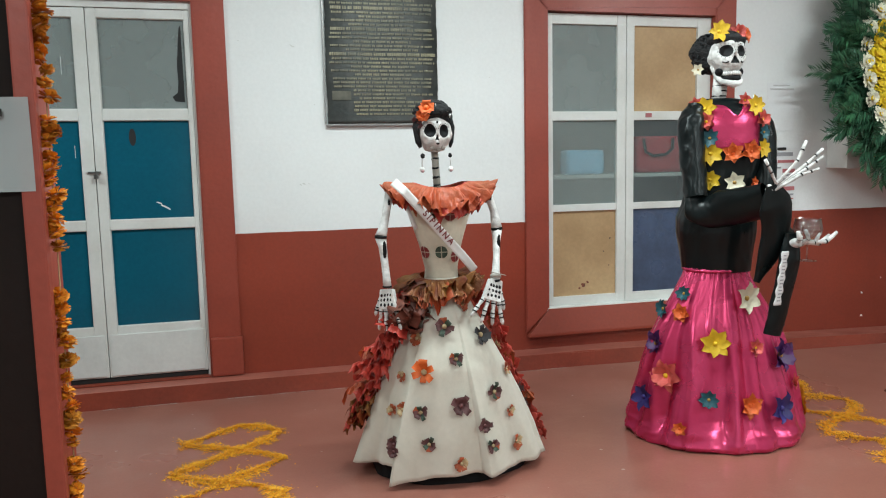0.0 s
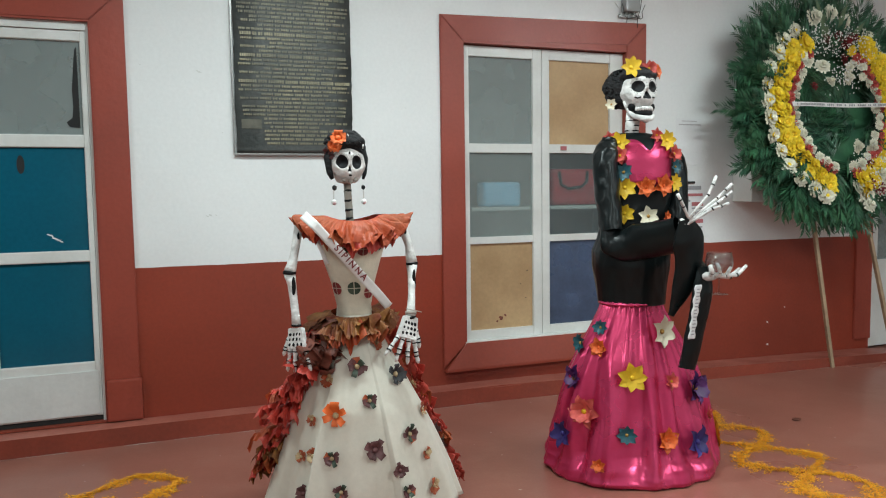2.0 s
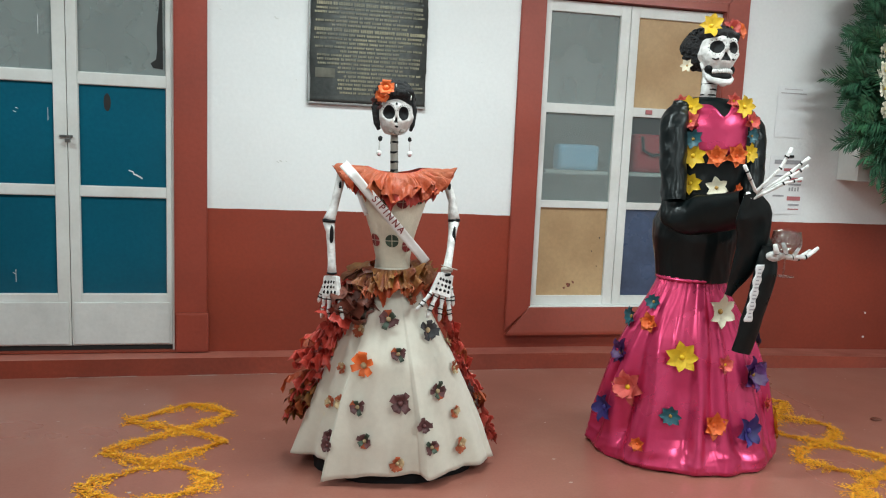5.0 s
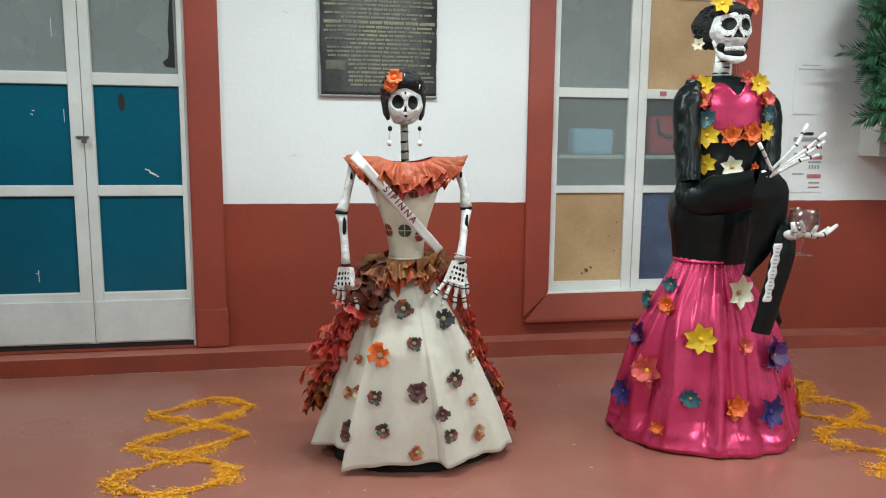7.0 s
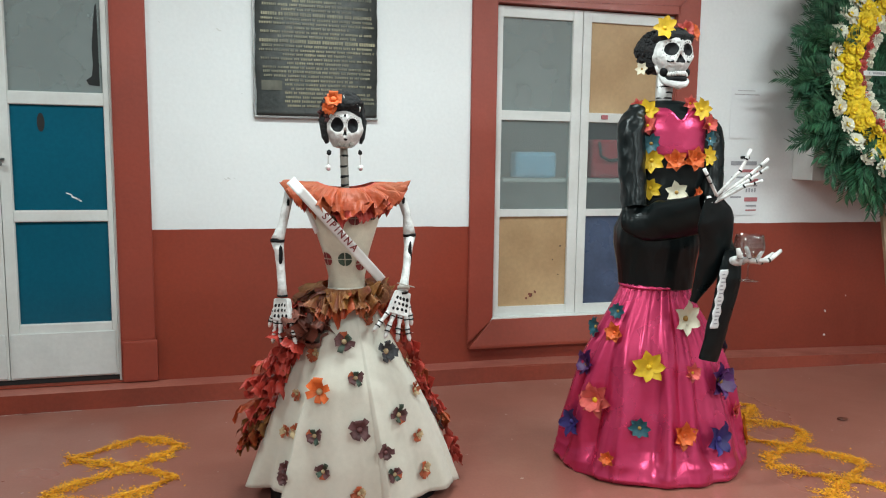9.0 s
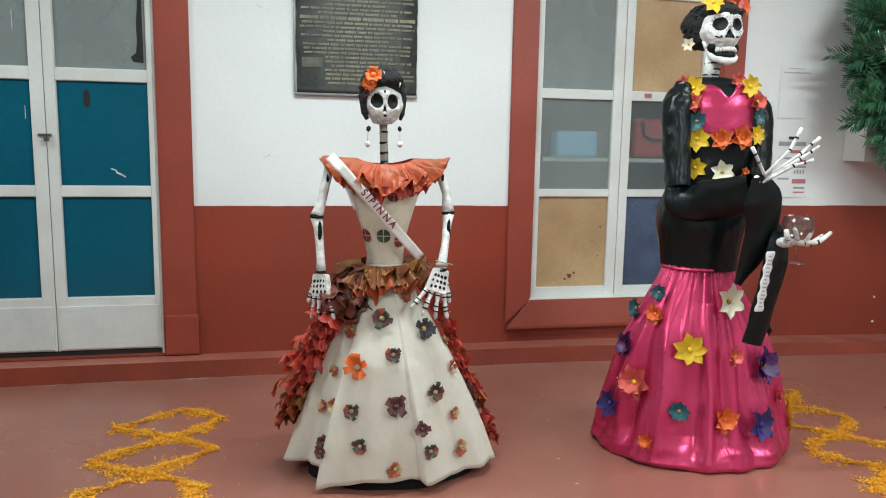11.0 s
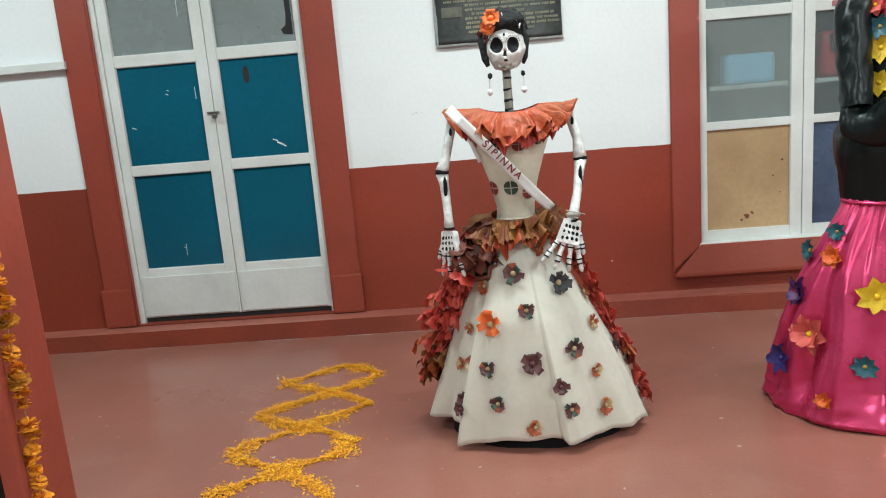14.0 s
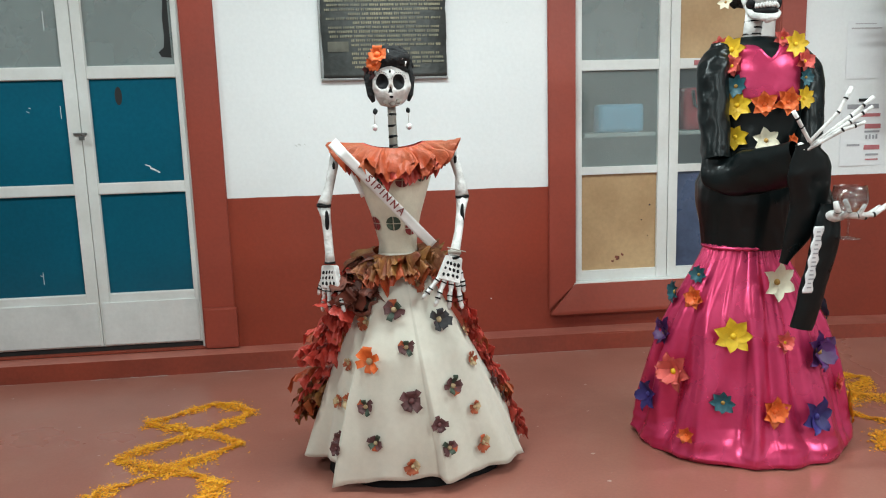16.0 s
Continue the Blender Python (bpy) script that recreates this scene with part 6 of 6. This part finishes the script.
def spray(vs, fs, base, dirv, length, nrm, rn2, leaf=0.16, pairs=13):
    """A pinnate palm spray: a stem with narrow leaflets on both sides."""
    d = Vector(dirv).normalized()
    n = Vector(nrm).normalized()
    s = d.cross(n).normalized()
    droop = rn2.uniform(0.0, 0.25)
    for i in range(pairs):
        f = (i + 1) / pairs
        p = Vector(base) + d * length * f - n * 0.0 + Vector((0, 0, -1)) * droop * length * f * f * 0.3
        ll = leaf * (1 - 0.55 * f) * rn2.uniform(0.85, 1.15)
        for sg in (-1, 1):
            ld = (d * (0.75 + 0.5 * f) + s * sg * 0.8 + n * rn2.uniform(-0.15, 0.3)).normalized()
            w = ld.cross(n).normalized() * ll * 0.06
            b = len(vs)
            vs.extend((p - w * 0.4, p + ld * ll * 0.5 - w + n * 0.006, p + ld * ll, p + ld * ll * 0.5 + w, p + ld * ll * 0.5 + n * 0.012))
            fs.extend(((b, b + 1, b + 4), (b + 1, b + 2, b + 4), (b + 2, b + 3, b + 4), (b + 3, b, b + 4)))


rn = random.Random(31)
vs, fs = [], []
for k in range(430):
    a = rn.uniform(0, 2 * math.pi)
    ring = rn.random()
    r0 = 0.36 + 0.34 * ring
    out = Vector((math.cos(a), 0, math.sin(a)))
    tang = Vector((-math.sin(a), 0, math.cos(a)))
    dirv = out * rn.uniform(0.5, 1) + tang * rn.uniform(-0.55, 0.55) + Vector((0, rn.uniform(-0.35, 0.05), -0.12))
    ln = rn.uniform(0.2, 0.3)
    spray(vs, fs, Vector((out.x * r0, rn.uniform(-0.04, 0.08) - 0.03 * (1 - ring), out.z * r0 * 0.97)), dirv, ln, (rn.uniform(-0.3, 0.3), -1, rn.uniform(-0.3, 0.3)), rn)
for k in range(70):
    a = rn.uniform(0, 2 * math.pi)
    r0 = rn.uniform(0.25, 0.4)
    spray(vs, fs, Vector((math.cos(a) * r0, 0.07, math.sin(a) * r0)), (-math.cos(a), 0.1, -math.sin(a) + rn.uniform(-0.4, 0.4)), 0.26, (0, -1, 0.2), rn)
me = bpy.data.meshes.new("foliage")
me.from_pydata(vs, [], fs)
me.materials.append(M_LEAF)
fo = new("foliage", me)
fo.parent = wr
tagged(fo, "dark green palm foliage", kind="stuff")


def backing_fn(u, v):
    a = 2 * math.pi * u
    r = 0.30 + 0.42 * v
    return (r * math.cos(a), 0.11 - 0.05 * math.sin(math.pi * v), r * 0.97 * math.sin(a))


part("straw_ring", grid_surface(backing_fn, 40, 6, closed_u=True), M_LEAF, wr, "green padded ring under the foliage", True)
part("back_leaves", grid_surface(lambda u, v: (0.33 * v * math.cos(6.2832 * u), 0.13, 0.33 * v * math.sin(6.2832 * u)), 30, 3, closed_u=True), M_LEAF, wr, "", True)


def chrys(seed, layers=3, n=16):
    rn2 = random.Random(seed)
    b2 = bmesh.new()
    for k in range(layers):
        for i in range(n - 3 * k):
            petal(b2, 2 * math.pi * (i + rn2.random() * 0.5) / (n - 3 * k), 0.12, (1 - 0.24 * k) * rn2.uniform(0.85, 1.1), 0.14, 0.16 + 0.2 * k, 1, 0, 0.5, 0.14 * k)
    return b2


CH = {"white": (mesh_of("chrysanthemum_white", chrys(1), M_CHRYS_W), mesh_of("eye", blob((0, 0, 0.2), 0.3, 0.3, 0.25, 1, rough=0.2), M_CHRYS_Y)),
      "yellow": (mesh_of("chrysanthemum_yellow", chrys(2), M_CHRYS_Y), mesh_of("eye", blob((0, 0, 0.25), 0.3, 0.3, 0.28, 1, rough=0.2), M_YELLOW)),
      "carnation": (mesh_of("carnation", chrys(3, 4, 12), M_CARN), None), "pompon": (mesh_of("pompon", chrys(4, 4, 18), M_CHRYS_W), None), "rose": (mesh_of("rose", chrys(5, 4, 9), M_ROSE), None)}


def bloom(kind, x, z, size, y=-0.09, name=None):
    a, c = CH[kind]
    o = new(name or {"carnation": "carnation", "rose": "rose"}.get(kind, "chrysanthemum"), a)
    o.parent = wr
    tilt = Euler((radians(90 + rn.uniform(-25, 25)), rn.uniform(-0.4, 0.4), rn.uniform(-0.4, 0.4))).to_matrix().to_4x4()
    o.matrix_basis = Matrix.Translation((x, y + rn.uniform(-0.02, 0.02), z)) @ tilt @ pose(0, 0, 0, 0, 0, rn.uniform(0, 360)) @ Matrix.Scale(size, 4)
    if c:
        e = new("flower_eye", c)
        e.parent = o


def arc(side, t):
    """Point of the side arcs, t from the top 0 to the foot 1, and the way out."""
    a = radians(118 + 134 * t)
    x, z = 0.52 * math.cos(a), 0.56 * math.sin(a) - 0.04
    x += 0.2 * max(0, t - 0.62) ** 1.2
    n = Vector((math.cos(a), math.sin(a)))
    return Vector((x * -side if side > 0 else x, z)), Vector((n.x * -side if side > 0 else n.x, n.y))


for side in (-1, 1):
    for row, (off, kind, size, cnt) in enumerate(((0.11, "white", 0.068, 13), (0.035, "yellow", 0.068, 14), (-0.025, "yellow", 0.062, 14), (-0.09, "carnation", 0.042, 17), (-0.13, "pompon", 0.038, 15))):
        for i in range(cnt):
            p, n = arc(side, (i + 0.5) / cnt)
            q = p + n * (off + rn.uniform(-0.012, 0.012))
            bloom(kind, q.x, q.y, size * rn.uniform(0.85, 1.12), -0.10 - 0.012 * (row in (1, 2)))
# crown and foot bouquets
for x, z, kind, s in ((-0.19, 0.62, "pompon", 0.07), (-0.02, 0.66, "pompon", 0.065), (0.13, 0.62, "pompon", 0.06), (-0.3, 0.34, "white", 0.06), (-0.13, 0.27, "pompon", 0.06), (-0.08, 0.16, "pompon", 0.045), (0.1, 0.2, "pompon", 0.055), (0.04, 0.5, "rose", 0.05),
                      (0.12, 0.46, "rose", 0.055), (0.2, 0.5, "rose", 0.045), (0.1, 0.34, "rose", 0.05), (-0.05, 0.48, "rose", 0.04), (-0.24, 0.12, "rose", 0.035), (0.16, 0.4, "yellow", 0.04), (0.14, 0.28, "pompon", 0.04),
                      (0.13, -0.3, "pompon", 0.055), (0.13, -0.45, "pompon", 0.05), (0.1, -0.6, "pompon", 0.06), (0.2, -0.72, "pompon", 0.055), (0.3, -0.5, "pompon", 0.06), (0.36, -0.4, "pompon", 0.05), (0.25, -0.42, "rose", 0.045), (0.2, -0.56, "rose", 0.06),
                      (0.3, -0.6, "rose", 0.05), (0.4, -0.52, "rose", 0.045), (0.42, -0.65, "pompon", 0.045), (0.28, -0.3, "pompon", 0.05)):
    bloom(kind, x, z, s, -0.12)
vs, fs = [], []
for cx, cz, sx, sz, cnt in ((-0.05, 0.47, 0.26, 0.13, 340), (0.22, 0.42, 0.16, 0.14, 180), (0.3, -0.52, 0.2, 0.2, 240), (0.05, 0.2, 0.14, 0.1, 120)):
    for k in range(cnt):
        p = Vector((rn.gauss(cx, sx * 0.5), rn.uniform(-0.19, -0.08), rn.gauss(cz, sz * 0.5)))
        s = rn.uniform(0.004, 0.0075)
        b = len(vs)
        vs += [p + Vector(q) * s for q in ((1, 0, 0), (-1, 0, 0), (0, 1, 0), (0, -1, 0), (0, 0, 1), (0, 0, -1))]
        fs += [tuple(b + i for i in f) for f in ((0, 2, 4), (2, 1, 4), (1, 3, 4), (3, 0, 4), (2, 0, 5), (1, 2, 5), (3, 1, 5), (0, 3, 5))]
me = bpy.data.meshes.new("tiny_blossoms")
me.from_pydata(vs, [], fs)
me.materials.append(M_BREATH)
tb = new("tiny_blossoms", me)
tb.parent = wr
tagged(tb, "sprigs of tiny white blossom", kind="stuff")
# grey-green blades in the crown
for i in range(14):
    a = radians(rn.uniform(50, 130))
    L = rn.uniform(0.2, 0.36)
    b0 = Vector((rn.uniform(-0.14, 0.16), -0.1, 0.45))
    d = Vector((math.cos(a), -0.25, math.sin(a)))
    s = d.cross(Vector((0, 1, 0))).normalized()
    part("blade_leaf", grid_surface(lambda u, v, b0=b0, d=d, s=s, L=L: b0 + d * L * v + s * (u - 0.5) * 0.05 * math.sin(math.pi * min(1, v * 0.9 + 0.1)) + Vector((0, 0.01 * abs(u - 0.5), 0)), 2, 6), M_PALELEAF if i % 2 else M_LEAF, wr, smooth=True)
# ribbon with printed bars across the opening
part("ribbon", grid_surface(lambda u, v: (-0.47 + 1.02 * u, -0.155 + 0.012 * math.sin(7 * u), -0.03 + 0.03 * v + 0.012 * u + 0.004 * math.sin(9 * u)), 30, 2), M_SASH, wr, "white ribbon with printed dark lettering", True)
b2 = bmesh.new()
u = 0.04
while u < 0.97:
    w = rn.uniform(0.008, 0.013)
    x = -0.47 + 1.02 * u
    z0 = -0.03 + 0.012 * u + 0.004 * math.sin(9 * u)
    yy = -0.155 + 0.012 * math.sin(7 * u) - 0.003
    box(x, x + w, yy - 0.001, yy, z0 + 0.008, z0 + 0.022, bm=b2)
    u += (w + 0.005) / 1.02 + (0.02 if rn.random() < 0.2 else 0)
part("printed_lettering", b2, M_INK, wr)
# easel
ea = thing("easel", 4.7, 4.4, 0, "raw pine easel legs holding the wreath", "easel")
for nm, a, b in (("leg", (4.872, 4.64, 0.0), (4.645, 4.70, 1.45)), ("leg", (5.5, 4.62, 0.0), (5.15, 4.70, 1.45))):
    av, bv = Vector(a), Vector(b)
    d = (bv - av).normalized()
    t = box(-0.016, 0.016, -0.012, 0.012, 0, (bv - av).length, 0.003)
    bmesh.ops.transform(t, matrix=Matrix.Translation(av) @ d.to_track_quat("Z", "Y").to_matrix().to_4x4(), verts=t.verts)
    part(nm, local(t, ea), M_PALEWOOD, ea)
